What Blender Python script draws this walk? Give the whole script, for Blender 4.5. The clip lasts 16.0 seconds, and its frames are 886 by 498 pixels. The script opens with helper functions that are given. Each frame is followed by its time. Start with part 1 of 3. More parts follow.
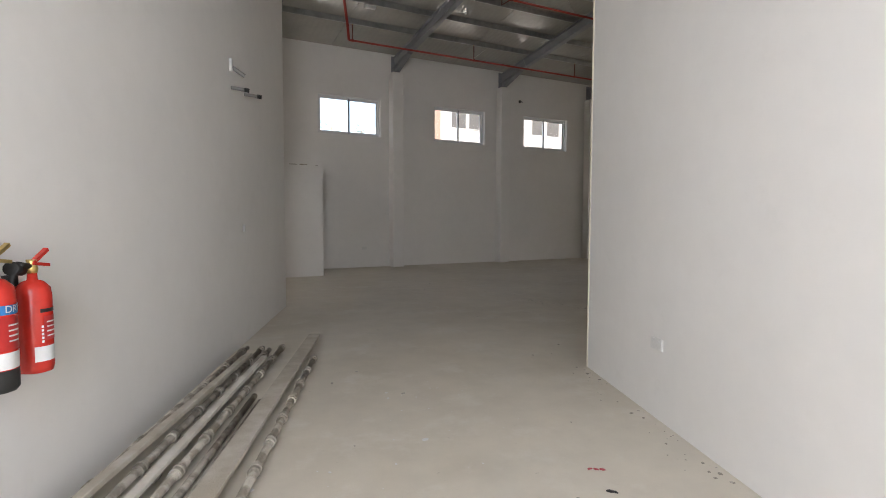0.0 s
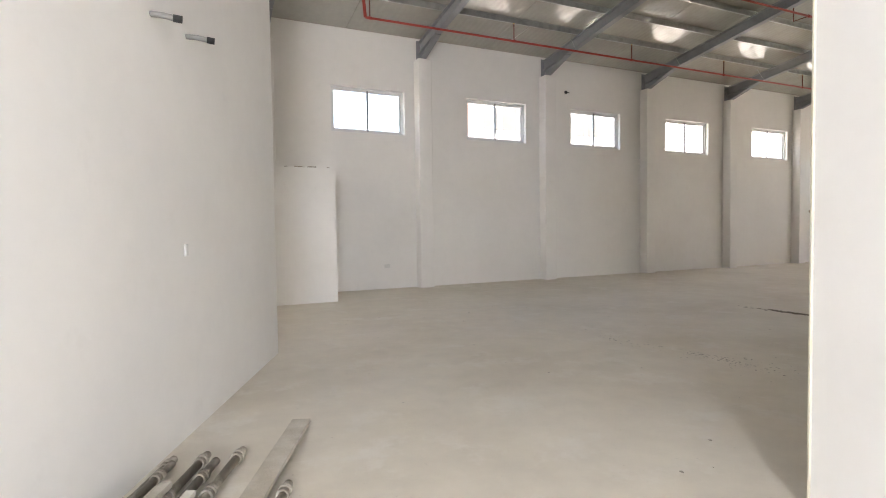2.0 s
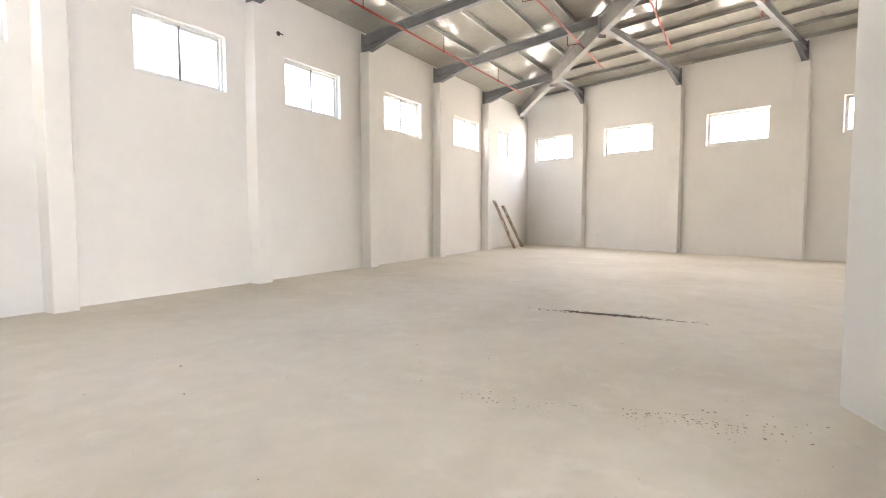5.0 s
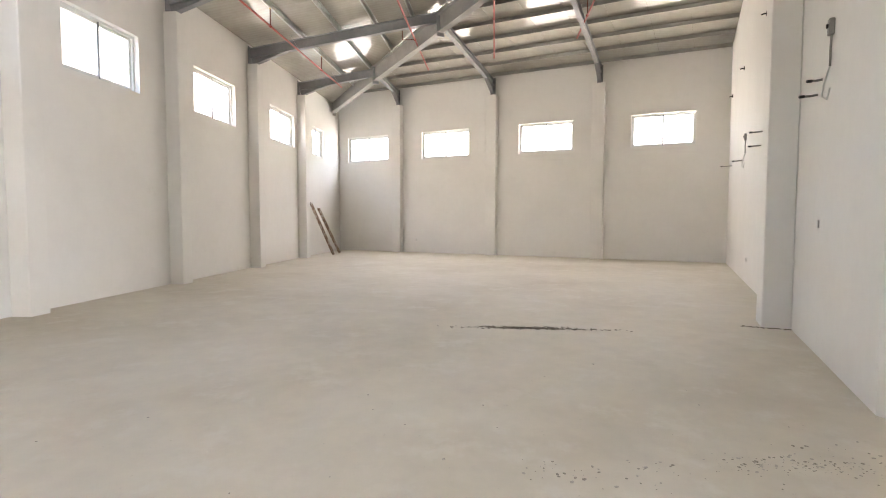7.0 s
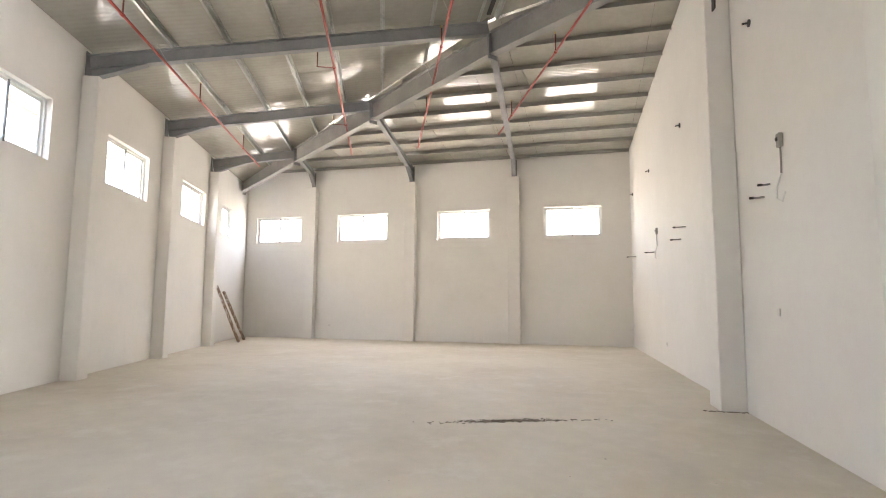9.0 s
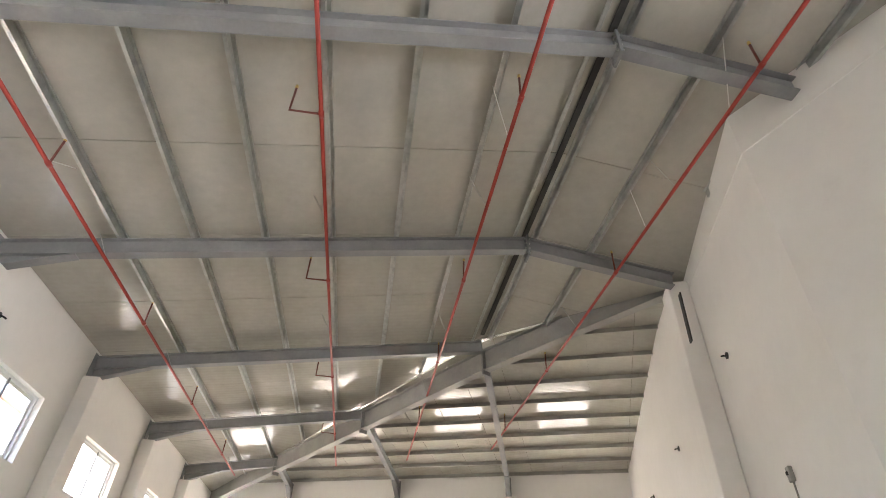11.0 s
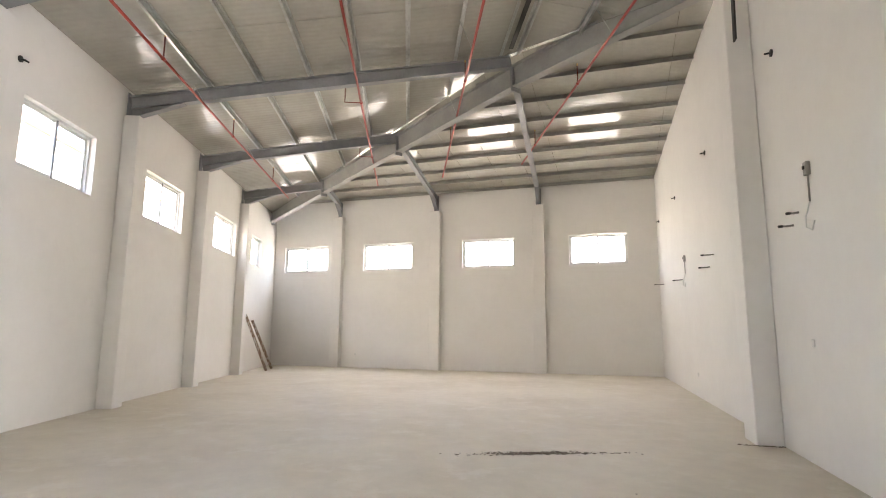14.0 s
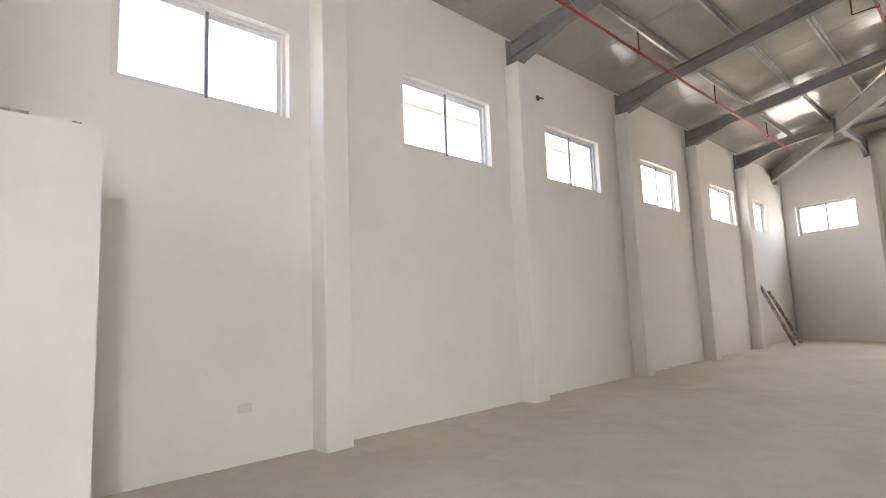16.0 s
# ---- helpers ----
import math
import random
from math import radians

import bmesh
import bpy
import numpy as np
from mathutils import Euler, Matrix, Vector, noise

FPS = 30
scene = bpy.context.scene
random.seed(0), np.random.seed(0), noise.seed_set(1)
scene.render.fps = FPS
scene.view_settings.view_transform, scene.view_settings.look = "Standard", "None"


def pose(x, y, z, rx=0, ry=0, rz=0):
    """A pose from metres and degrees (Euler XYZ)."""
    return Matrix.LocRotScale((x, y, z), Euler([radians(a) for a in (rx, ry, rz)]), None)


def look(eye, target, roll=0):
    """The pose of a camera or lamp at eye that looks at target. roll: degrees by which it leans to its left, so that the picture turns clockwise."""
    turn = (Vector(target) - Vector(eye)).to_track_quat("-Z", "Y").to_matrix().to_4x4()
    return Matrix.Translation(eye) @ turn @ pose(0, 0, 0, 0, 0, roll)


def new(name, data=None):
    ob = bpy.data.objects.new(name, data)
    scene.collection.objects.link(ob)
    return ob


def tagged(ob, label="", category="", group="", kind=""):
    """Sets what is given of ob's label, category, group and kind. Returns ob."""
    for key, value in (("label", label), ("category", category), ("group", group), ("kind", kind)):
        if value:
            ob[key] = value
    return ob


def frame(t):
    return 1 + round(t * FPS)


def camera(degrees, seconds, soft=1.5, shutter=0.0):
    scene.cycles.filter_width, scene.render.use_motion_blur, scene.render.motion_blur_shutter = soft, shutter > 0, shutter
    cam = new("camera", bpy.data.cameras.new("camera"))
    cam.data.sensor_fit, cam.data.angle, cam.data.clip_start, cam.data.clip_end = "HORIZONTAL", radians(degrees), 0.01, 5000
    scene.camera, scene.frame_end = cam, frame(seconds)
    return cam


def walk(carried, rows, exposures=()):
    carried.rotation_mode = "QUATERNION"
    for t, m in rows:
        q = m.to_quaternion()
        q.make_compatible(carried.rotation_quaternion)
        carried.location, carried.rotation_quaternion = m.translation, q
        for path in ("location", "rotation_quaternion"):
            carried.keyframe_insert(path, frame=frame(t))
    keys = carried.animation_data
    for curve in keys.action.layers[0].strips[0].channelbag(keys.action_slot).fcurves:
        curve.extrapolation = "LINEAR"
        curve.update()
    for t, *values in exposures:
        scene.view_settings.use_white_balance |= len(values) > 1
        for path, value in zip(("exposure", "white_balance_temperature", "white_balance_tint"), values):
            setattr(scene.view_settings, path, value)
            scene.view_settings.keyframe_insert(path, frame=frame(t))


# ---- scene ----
cam = camera(79.1, 16.0, soft=1.0)
PATH = [
    (0, (-6.56, -14.825, 1.505), (-5.622, -13.062, 1.385), 0.2),
    (0.5, (-6.349, -14.474, 1.51), (-5.39, -12.723, 1.394), -0.1),
    (1, (-6.114, -13.828, 1.481), (-5.188, -12.058, 1.387), -0.4),
    (1.5, (-5.836, -13.192, 1.468), (-4.943, -11.403, 1.407), -0.7),
    (2, (-5.626, -12.469, 1.492), (-4.774, -10.661, 1.416), -0.8),
    (2.5, (-5.367, -11.832, 1.515), (-4.523, -10.021, 1.422), -0.8),
    (3, (-5.132, -11.158, 1.561), (-4.168, -9.409, 1.461), -0.6),
    (3.5, (-4.859, -10.497, 1.532), (-3.641, -8.914, 1.427), -0.4),
    (4, (-4.69, -9.875, 1.503), (-3.226, -8.516, 1.392), 0.1),
    (6.5, (-3.784, -7.145, 1.399), (-1.835, -6.715, 1.262), -0.3),
    (7, (-3.583, -6.638, 1.439), (-1.595, -6.449, 1.323), 0.1),
    (7.5, (-3.46, -6.289, 1.476), (-1.463, -6.289, 1.364), -0.6),
    (8, (-3.295, -5.928, 1.427), (-1.301, -6.054, 1.335), -0.2),
    (10.5, (-3.325, -5.354, 1.556), (-1.582, -5.568, 2.513), 1.9),
    (11, (-3.364, -5.341, 1.567), (-1.791, -5.529, 2.788), 2.5),
    (11.5, (-3.402, -5.329, 1.572), (-2.048, -5.475, 3.036), 3.0),
    (12, (-3.411, -5.311, 1.559), (-2.307, -5.413, 3.224), 3.8),
    (12.5, (-3.388, -5.313, 1.538), (-2.4, -5.387, 3.275), 3.7),
    (13, (-3.335, -5.369, 1.537), (-1.858, -5.48, 2.882), 2.8),
    (13.5, (-3.296, -5.378, 1.487), (-1.45, -5.521, 2.243), 0.5),
    (14, (-3.392, -5.464, 1.497), (-1.419, -5.593, 1.796), 0.4),
    (14.2, (-3.399, -5.433, 1.496), (-1.415, -5.539, 1.721), 0.3),
    (14.5, (-3.452, -5.417, 1.502), (-1.465, -5.294, 1.695), -0.1),
    (15, (-3.51, -5.404, 1.493), (-1.655, -4.687, 1.708), -1.2),
    (15.5, (-3.607, -5.377, 1.514), (-2.007, -4.197, 1.737), -1.6),
    (16, (-3.624, -5.37, 1.49), (-2.249, -3.937, 1.726), -2.2),
]
EXPOSURES = [(0.0, 2.45), (1.0, 3.0), (1.5, 3.45), (2.5, 4.15), (3.5, 4.7), (4.2, 4.8), (6.3, 4.75), (7.0, 4.5), (8.0, 4.65), (10.5, 4.45), (11.5, 4.4), (12.5, 4.7), (14.0, 4.5), (15.0, 4.35), (16.0, 4.05)]
walk(cam, [(t, look(eye, target, roll)) for t, eye, target, roll in PATH], EXPOSURES)

# ---- light ----
world = bpy.data.worlds.new("sky")
scene.world = world
world.use_nodes = True
wn = world.node_tree.nodes
sky = wn.new("ShaderNodeTexSky")
sky.sky_type, sky.sun_disc = "NISHITA", False
sky.sun_elevation, sky.sun_rotation = radians(62), radians(215)
sky.dust_density, sky.air_density = 5.0, 1.2
wn["Background"].inputs["Strength"].default_value = 0.15
world.node_tree.links.new(sky.outputs[0], wn["Background"].inputs["Color"])
sun_data = bpy.data.lights.new("sun", "SUN")
sun_data.energy, sun_data.angle, sun_data.color = 1.2, radians(10), (1.0, 0.96, 0.9)
sun = new("sun", sun_data)
sun.matrix_world = look((0, 0, 30), (14 * 0.57 * 0.53, 14 * 0.82 * 0.53, 30 - 14 * 0.88))


def opening_light(name, m, w, h, power, colour):
    """The sky's light through an opening."""
    d = bpy.data.lights.new(name, "AREA")
    d.shape, d.size, d.size_y, d.energy, d.color = "RECTANGLE", w, h, power, colour
    new(name, d).matrix_world = m


WARM, COOL = (1.0, 0.86, 0.72), (0.85, 0.885, 1.0)
E_A, E_B = Vector((20.17, 0.31, 0)), Vector((14.45, -14.09, 0))
E_D = (E_B - E_A).normalized()
E_N = Vector((E_D.y, -E_D.x, 0))
for q, power in ((1.55, 0.8), (5.32, 3.2), (9.47, 3.8), (13.5, 2.8)):
    c = E_A + q * E_D - 0.26 * E_N + Vector((0, 0, 4.41))
    opening_light("east_window_light", look(c, c + E_N - Vector((0, 0, 0.25))), 1.95, 1.0, power, WARM)
for x, w, power in ((9.45, 1.9, 2.3), (13.72, 1.9, 2.1), (17.3, 1.3, 0.6)):
    opening_light("north_window_light", look((x, 0.6, 4.41), (x, -0.4, 4.16)), w, 1.0, power, WARM)
# fill lamps in assumed west windows, added to brighten the pilasters' west sides
for y in (-9.4, -5.4, -1.6):
    opening_light("west_fill_light", look((-10.26, y, 4.41), (-9.26, y, 4.2)), 1.95, 1.0, 2.6, WARM)
opening_light("entrance_light", look((-7.78, -17.2, 2.15), (-7.78 + 0.36, -17.2 + 0.91, 1.93)), 1.5, 4.1, 40.0, COOL)

# ---- materials ----
def material(name, base, rough=0.7, metal=0.0, spots=None, scale=1.5, amount=0.5, grain=60.0, bump=0.05, island=0.0, spec=0.4, stops=(0.42, 0.68), mottle=0.05):
    """A surface with blotches of a second colour at a large scale, fine grain and relief."""
    m = bpy.data.materials.new(name)
    m.use_nodes = True
    n, l = m.node_tree.nodes, m.node_tree.links
    p = n["Principled BSDF"]
    p.inputs["Roughness"].default_value, p.inputs["Metallic"].default_value = rough, metal
    p.inputs["Specular IOR Level"].default_value = spec
    co = n.new("ShaderNodeTexCoord")
    big, fine = n.new("ShaderNodeTexNoise"), n.new("ShaderNodeTexNoise")
    big.inputs["Scale"].default_value, big.inputs["Detail"].default_value = scale, 6
    fine.inputs["Scale"].default_value, fine.inputs["Detail"].default_value = grain, 4
    for t in (big, fine):
        l.new(co.outputs["Object"], t.inputs["Vector"])
    ramp = n.new("ShaderNodeValToRGB")
    ramp.color_ramp.elements[0].position, ramp.color_ramp.elements[1].position = stops
    ramp.color_ramp.elements[0].color = (0, 0, 0, 1)
    ramp.color_ramp.elements[1].color = (amount, amount, amount, 1)
    l.new(big.outputs["Fac"], ramp.inputs["Fac"])
    mix = n.new("ShaderNodeMix")
    mix.data_type = "RGBA"
    second = spots or tuple(c * 0.8 for c in base)
    mix.inputs["A"].default_value, mix.inputs["B"].default_value = (*base, 1), (*second, 1)
    l.new(ramp.outputs["Color"], mix.inputs["Factor"])
    last = mix.outputs["Result"]
    mid, lift, tone = n.new("ShaderNodeTexNoise"), n.new("ShaderNodeMapRange"), n.new("ShaderNodeHueSaturation")
    mid.inputs["Scale"].default_value, mid.inputs["Detail"].default_value, mid.inputs["Roughness"].default_value = scale * 7, 8, 0.65
    l.new(co.outputs["Object"], mid.inputs["Vector"])
    lift.inputs["From Min"].default_value, lift.inputs["From Max"].default_value = 0.3, 0.7
    lift.inputs["To Min"].default_value, lift.inputs["To Max"].default_value = 1 - mottle, 1 + mottle
    l.new(mid.outputs["Fac"], lift.inputs["Value"])
    l.new(lift.outputs["Result"], tone.inputs["Value"])
    l.new(last, tone.inputs["Color"])
    last = tone.outputs["Color"]
    if island:
        geo, val, hsv = n.new("ShaderNodeObjectInfo"), n.new("ShaderNodeMapRange"), n.new("ShaderNodeHueSaturation")
        val.inputs["To Min"].default_value, val.inputs["To Max"].default_value = 1 - island, 1 + island
        l.new(geo.outputs["Random"], val.inputs["Value"])
        l.new(val.outputs["Result"], hsv.inputs["Value"])
        l.new(last, hsv.inputs["Color"])
        last = hsv.outputs["Color"]
    l.new(last, p.inputs["Base Color"])
    b = n.new("ShaderNodeBump")
    b.inputs["Strength"].default_value, b.inputs["Distance"].default_value = bump, 0.02
    l.new(fine.outputs["Fac"], b.inputs["Height"])
    l.new(b.outputs["Normal"], p.inputs["Normal"])
    return m


PAINT = material("wall_paint", (0.84, 0.82, 0.785), 0.68, spots=(0.79, 0.77, 0.735), spec=0.2, scale=0.7, amount=0.6, grain=140, bump=0.015, mottle=0.015)
SCREED = material("cement_floor", (0.69, 0.635, 0.54), 0.6, spots=(0.59, 0.53, 0.43), scale=0.45, amount=0.75, grain=90, bump=0.10, mottle=0.055)
STEEL = material("grey_primer", (0.25, 0.255, 0.265), 0.5, spots=(0.33, 0.33, 0.33), scale=3, amount=0.5, grain=40, bump=0.05)
HIPSTEEL = material("dusty_primer", (0.36, 0.35, 0.335), 0.6, spots=(0.27, 0.265, 0.26), scale=2, amount=0.6, grain=40, bump=0.05)
GALV = material("galvanised_steel", (0.50, 0.51, 0.49), 0.34, 0.7, spots=(0.36, 0.365, 0.355), scale=6, amount=0.8, grain=30, bump=0.04)
PANEL = material("roof_panel", (0.47, 0.45, 0.40), 0.07, spots=(0.40, 0.38, 0.335), scale=0.9, amount=0.7, grain=25, bump=0.015, spec=0.5)
FOIL = material("foil_flashing", (0.80, 0.80, 0.78), 0.22, 0.85, spots=(0.62, 0.62, 0.60), scale=5, amount=0.7, grain=9, bump=0.5)
REDPIPE = material("red_pipe_paint", (0.36, 0.042, 0.026), 0.45, spots=(0.24, 0.032, 0.024), scale=4, amount=0.6, grain=50)
DUSTSTEEL = material("dusty_end_purlin", (0.40, 0.385, 0.355), 0.55, spots=(0.31, 0.30, 0.28), scale=2, amount=0.6, grain=40, bump=0.05)
PALEWOOD = material("pale_batten", (0.66, 0.63, 0.56), 0.75, spots=(0.50, 0.45, 0.37), scale=4, amount=0.6, grain=80, bump=0.25)
RUST = material("brown_fitting", (0.17, 0.05, 0.035), 0.6, scale=9, grain=60)
ALU = material("white_aluminium", (0.75, 0.75, 0.74), 0.35, scale=4, amount=0.2)
MULLION = material("grey_gasket", (0.22, 0.23, 0.24), 0.5, scale=4)
PLASTIC = material("white_plastic", (0.74, 0.73, 0.70), 0.35, scale=8, amount=0.2)
GREYPL = material("grey_plastic", (0.30, 0.29, 0.27), 0.5, scale=8, amount=0.4)
BLACK = material("black_plastic", (0.025, 0.024, 0.022), 0.5, scale=8, amount=0.4)
# dark metal fittings, and the painted shadow strip at the ridge
DARKMETAL_SHADE = material("dark_flashing_and_shade", (0.05, 0.048, 0.046), 0.55, scale=5, amount=0.5)
SCAFF = material("cement_splashed_steel", (0.27, 0.235, 0.19), 0.75, 0.2, spots=(0.52, 0.475, 0.40), scale=7, amount=0.95, grain=70, bump=0.5, island=0.15, stops=(0.46, 0.58))
WOOD = material("cement_stained_wood", (0.43, 0.385, 0.31), 0.8, spots=(0.58, 0.545, 0.48), scale=5, amount=0.8, grain=80, bump=0.3, island=0.12)
DIRTYWOOD = material("dirty_ladder_wood", (0.28, 0.20, 0.135), 0.8, spots=(0.62, 0.58, 0.52), scale=9, amount=0.95, grain=60, bump=0.3, stops=(0.5, 0.58))
CRUMB = material("cement_crumbs", (0.33, 0.30, 0.25), 0.9, spots=(0.52, 0.48, 0.42), scale=14, amount=0.9, stops=(0.5, 0.56))
DIRT = material("dark_dirt", (0.13, 0.11, 0.08), 0.95, spots=(0.30, 0.265, 0.21), scale=12, amount=0.8, grain=90, bump=0.4)
REDENAMEL = material("red_enamel", (0.60, 0.034, 0.022), 0.25, spots=(0.52, 0.026, 0.018), scale=3, amount=0.4, bump=0.01, spec=0.6)
LABEL = material("white_label", (0.74, 0.73, 0.71), 0.4, scale=10, amount=0.2)
LABELRED = material("dark_red_label", (0.46, 0.025, 0.022), 0.4, scale=10, amount=0.2)
LABELBLUE = material("blue_label", (0.03, 0.17, 0.42), 0.4, scale=10, amount=0.2)
BRASS = material("brass", (0.62, 0.45, 0.17), 0.35, 0.9, scale=8)
PINK = material("red_scrap", (0.45, 0.09, 0.10), 0.7, scale=30)
SAND = material("sandy_ground", (0.40, 0.37, 0.33), 0.95, spots=(0.31, 0.285, 0.25), scale=0.4, amount=0.8, grain=30, bump=0.2)
FACADE = material("cream_render", (0.56, 0.53, 0.48), 0.85, spots=(0.50, 0.475, 0.43), scale=0.8, amount=0.5)
FACADETRIM = material("pink_render", (0.34, 0.19, 0.14), 0.85, scale=0.8, amount=0.5)
FARGLASS = material("brown_window_shutter", (0.09, 0.08, 0.07), 0.35, scale=1, amount=0.2, bump=0.0)
LEAF = material("tree_leaf", (0.085, 0.11, 0.05), 0.6, spots=(0.12, 0.13, 0.06), scale=3)
BARK = material("tree_bark", (0.16, 0.125, 0.09), 0.9, scale=9, grain=40, bump=0.5)


def ribs(m, scale, strength):
    """Shallow rolled ribs across the sheet's x axis, above its fine relief."""
    n, l = m.node_tree.nodes, m.node_tree.links
    p = n["Principled BSDF"]
    fine = p.inputs["Normal"].links[0].from_node
    co, wave, b = n.new("ShaderNodeTexCoord"), n.new("ShaderNodeTexWave"), n.new("ShaderNodeBump")
    wave.inputs["Scale"].default_value, wave.inputs["Distortion"].default_value, wave.inputs["Detail"].default_value = scale, 1.2, 1.0
    wave.inputs["Detail Scale"].default_value = 0.6
    b.inputs["Strength"].default_value, b.inputs["Distance"].default_value = strength, 0.004
    l.new(co.outputs["Object"], wave.inputs["Vector"])
    l.new(wave.outputs["Fac"], b.inputs["Height"])
    l.new(fine.outputs["Normal"], b.inputs["Normal"])
    l.new(b.outputs["Normal"], p.inputs["Normal"])


def flecks(m, colour, scale, cut, amount):
    """Scattered fine specks and scuffs of a second colour over the surface's own colour."""
    n, l = m.node_tree.nodes, m.node_tree.links
    p = n["Principled BSDF"]
    old = p.inputs["Base Color"].links[0].from_socket
    co, tex, ramp, mix = n.new("ShaderNodeTexCoord"), n.new("ShaderNodeTexNoise"), n.new("ShaderNodeValToRGB"), n.new("ShaderNodeMix")
    tex.inputs["Scale"].default_value, tex.inputs["Detail"].default_value, tex.inputs["Roughness"].default_value = scale, 5, 0.7
    ramp.color_ramp.elements[0].position, ramp.color_ramp.elements[1].position = cut
    ramp.color_ramp.elements[1].color = (amount, amount, amount, 1)
    mix.data_type = "RGBA"
    mix.inputs["B"].default_value = (*colour, 1)
    l.new(co.outputs["Object"], tex.inputs["Vector"])
    l.new(tex.outputs["Fac"], ramp.inputs["Fac"])
    l.new(ramp.outputs["Color"], mix.inputs["Factor"])
    l.new(old, mix.inputs["A"])
    l.new(mix.outputs["Result"], p.inputs["Base Color"])


ribs(PANEL, 2.2, 0.5)
flecks(SCREED, (0.75, 0.71, 0.635), 1.7, (0.54, 0.66), 0.55)
flecks(SCREED, (0.30, 0.26, 0.20), 17.0, (0.66, 0.74), 0.5)
flecks(SCREED, (0.70, 0.68, 0.64), 26.0, (0.70, 0.75), 0.6)
flecks(PAINT, (0.70, 0.675, 0.63), 2.3, (0.60, 0.80), 0.35)

GLASS = bpy.data.materials.new("window_glass")
GLASS.use_nodes = True
gp = GLASS.node_tree.nodes["Principled BSDF"]
gp.inputs["Transmission Weight"].default_value, gp.inputs["Roughness"].default_value, gp.inputs["IOR"].default_value = 1.0, 0.0, 1.1
gp.inputs["Base Color"].default_value = (0.97, 0.98, 0.98, 1)


# ---- builders ----
def mesh_of(name, bm, mat):
    me = bpy.data.meshes.new(name)
    bmesh.ops.recalc_face_normals(bm, faces=bm.faces)
    bm.to_mesh(me)
    bm.free()
    me.materials.append(mat)
    return me


def thing(name, bm, mat, label="", category="", group="", kind=""):
    return tagged(new(name, mesh_of(name, bm, mat)), label, category, group, kind)


def base(name, m, label="", category="", group="", kind=""):
    ob = new(name)
    ob.empty_display_size = 0.1
    ob.matrix_world = m
    return tagged(ob, label, category, group, kind)


def part(name, bm, mat, parent, label=""):
    ob = new(name, mesh_of(name, bm, mat))
    ob.parent = parent
    return tagged(ob, label)


def add_box(bm, lo, hi, m=None, bevel=0.0):
    r = bmesh.ops.create_cube(bm, size=1)
    vs = r["verts"]
    for v in vs:
        v.co = Vector([lo[i] + (v.co[i] + 0.5) * (hi[i] - lo[i]) for i in range(3)])
    if bevel:
        es = list({e for v in vs for e in v.link_edges})
        out = bmesh.ops.bevel(bm, geom=es, offset=bevel, segments=1, affect="EDGES")
        vs = list({v for f in out["faces"] for v in f.verts} | {v for v in vs if v.is_valid})
    if m is not None:
        for v in vs:
            v.co = m @ v.co
    return bm


def cube(lo, hi, m=None, bevel=0.0):
    return add_box(bmesh.new(), lo, hi, m, bevel)


def along(a, b, up=(0, 0, 1)):
    """The pose at a whose x axis points to b and whose z axis is as near up as it can be."""
    a, b = Vector(a), Vector(b)
    x = (b - a).normalized()
    y = Vector(up).cross(x).normalized()
    z = x.cross(y)
    m = Matrix((x, y, z)).transposed().to_4x4()
    m.translation = a
    return m


def add_prism(bm, poly, length, m):
    """A closed outline in (y, z), drawn out along x."""
    a = [bm.verts.new(m @ Vector((0, y, z))) for y, z in poly]
    b = [bm.verts.new(m @ Vector((length, y, z))) for y, z in poly]
    k = len(poly)
    for i in range(k):
        bm.faces.new((a[i], a[(i + 1) % k], b[(i + 1) % k], b[i]))
    bm.faces.new(a[::-1])
    bm.faces.new(b)
    return bm


def i_outline(w, h, tw=0.012, tf=0.016):
    w /= 2
    return [(-w, 0), (w, 0), (w, tf), (tw, tf), (tw, h - tf), (w, h - tf), (w, h), (-w, h), (-w, h - tf), (-tw, h - tf), (-tw, tf), (-w, tf)]


def z_outline(h=0.12, w=0.045, t=0.006):
    return [(0, 0), (w, 0), (w, 0.02), (w - t, 0.02), (w - t, t), (t, t), (t, h), (-w, h), (-w, h - 0.02), (t - w, h - 0.02), (t - w, h - t), (0, h - t)]


def add_tube(bm, pts, r, seg=10):
    """A round bar through the points, with closed ends."""
    rings = []
    pts = [Vector(p) for p in pts]
    for i, p in enumerate(pts):
        d = (pts[min(i + 1, len(pts) - 1)] - pts[max(i - 1, 0)]).normalized()
        u = d.orthogonal().normalized() if i == 0 else (u - d * u.dot(d)).normalized()
        w = d.cross(u)
        rings.append([bm.verts.new(p + r * (math.cos(k * math.tau / seg) * u + math.sin(k * math.tau / seg) * w)) for k in range(seg)])
    for a, b in zip(rings, rings[1:]):
        for k in range(seg):
            f = bm.faces.new((a[k], a[(k + 1) % seg], b[(k + 1) % seg], b[k]))
            f.smooth = True
    bm.faces.new(rings[0][::-1])
    bm.faces.new(rings[-1])
    return bm


def tube(pts, r, seg=10):
    return add_tube(bmesh.new(), pts, r, seg)


def lathe(outline, seg=24, m=None):
    """A turned shape from (radius, height) pairs."""
    bm = bmesh.new()
    rings = [[bm.verts.new((r * math.cos(k * math.tau / seg), r * math.sin(k * math.tau / seg), z)) for k in range(seg)] for r, z in outline]
    for a, b in zip(rings, rings[1:]):
        for k in range(seg):
            bm.faces.new((a[k], a[(k + 1) % seg], b[(k + 1) % seg], b[k])).smooth = True
    bm.faces.new(rings[0][::-1])
    bm.faces.new(rings[-1])
    if m is not None:
        bm.transform(m)
    return bm


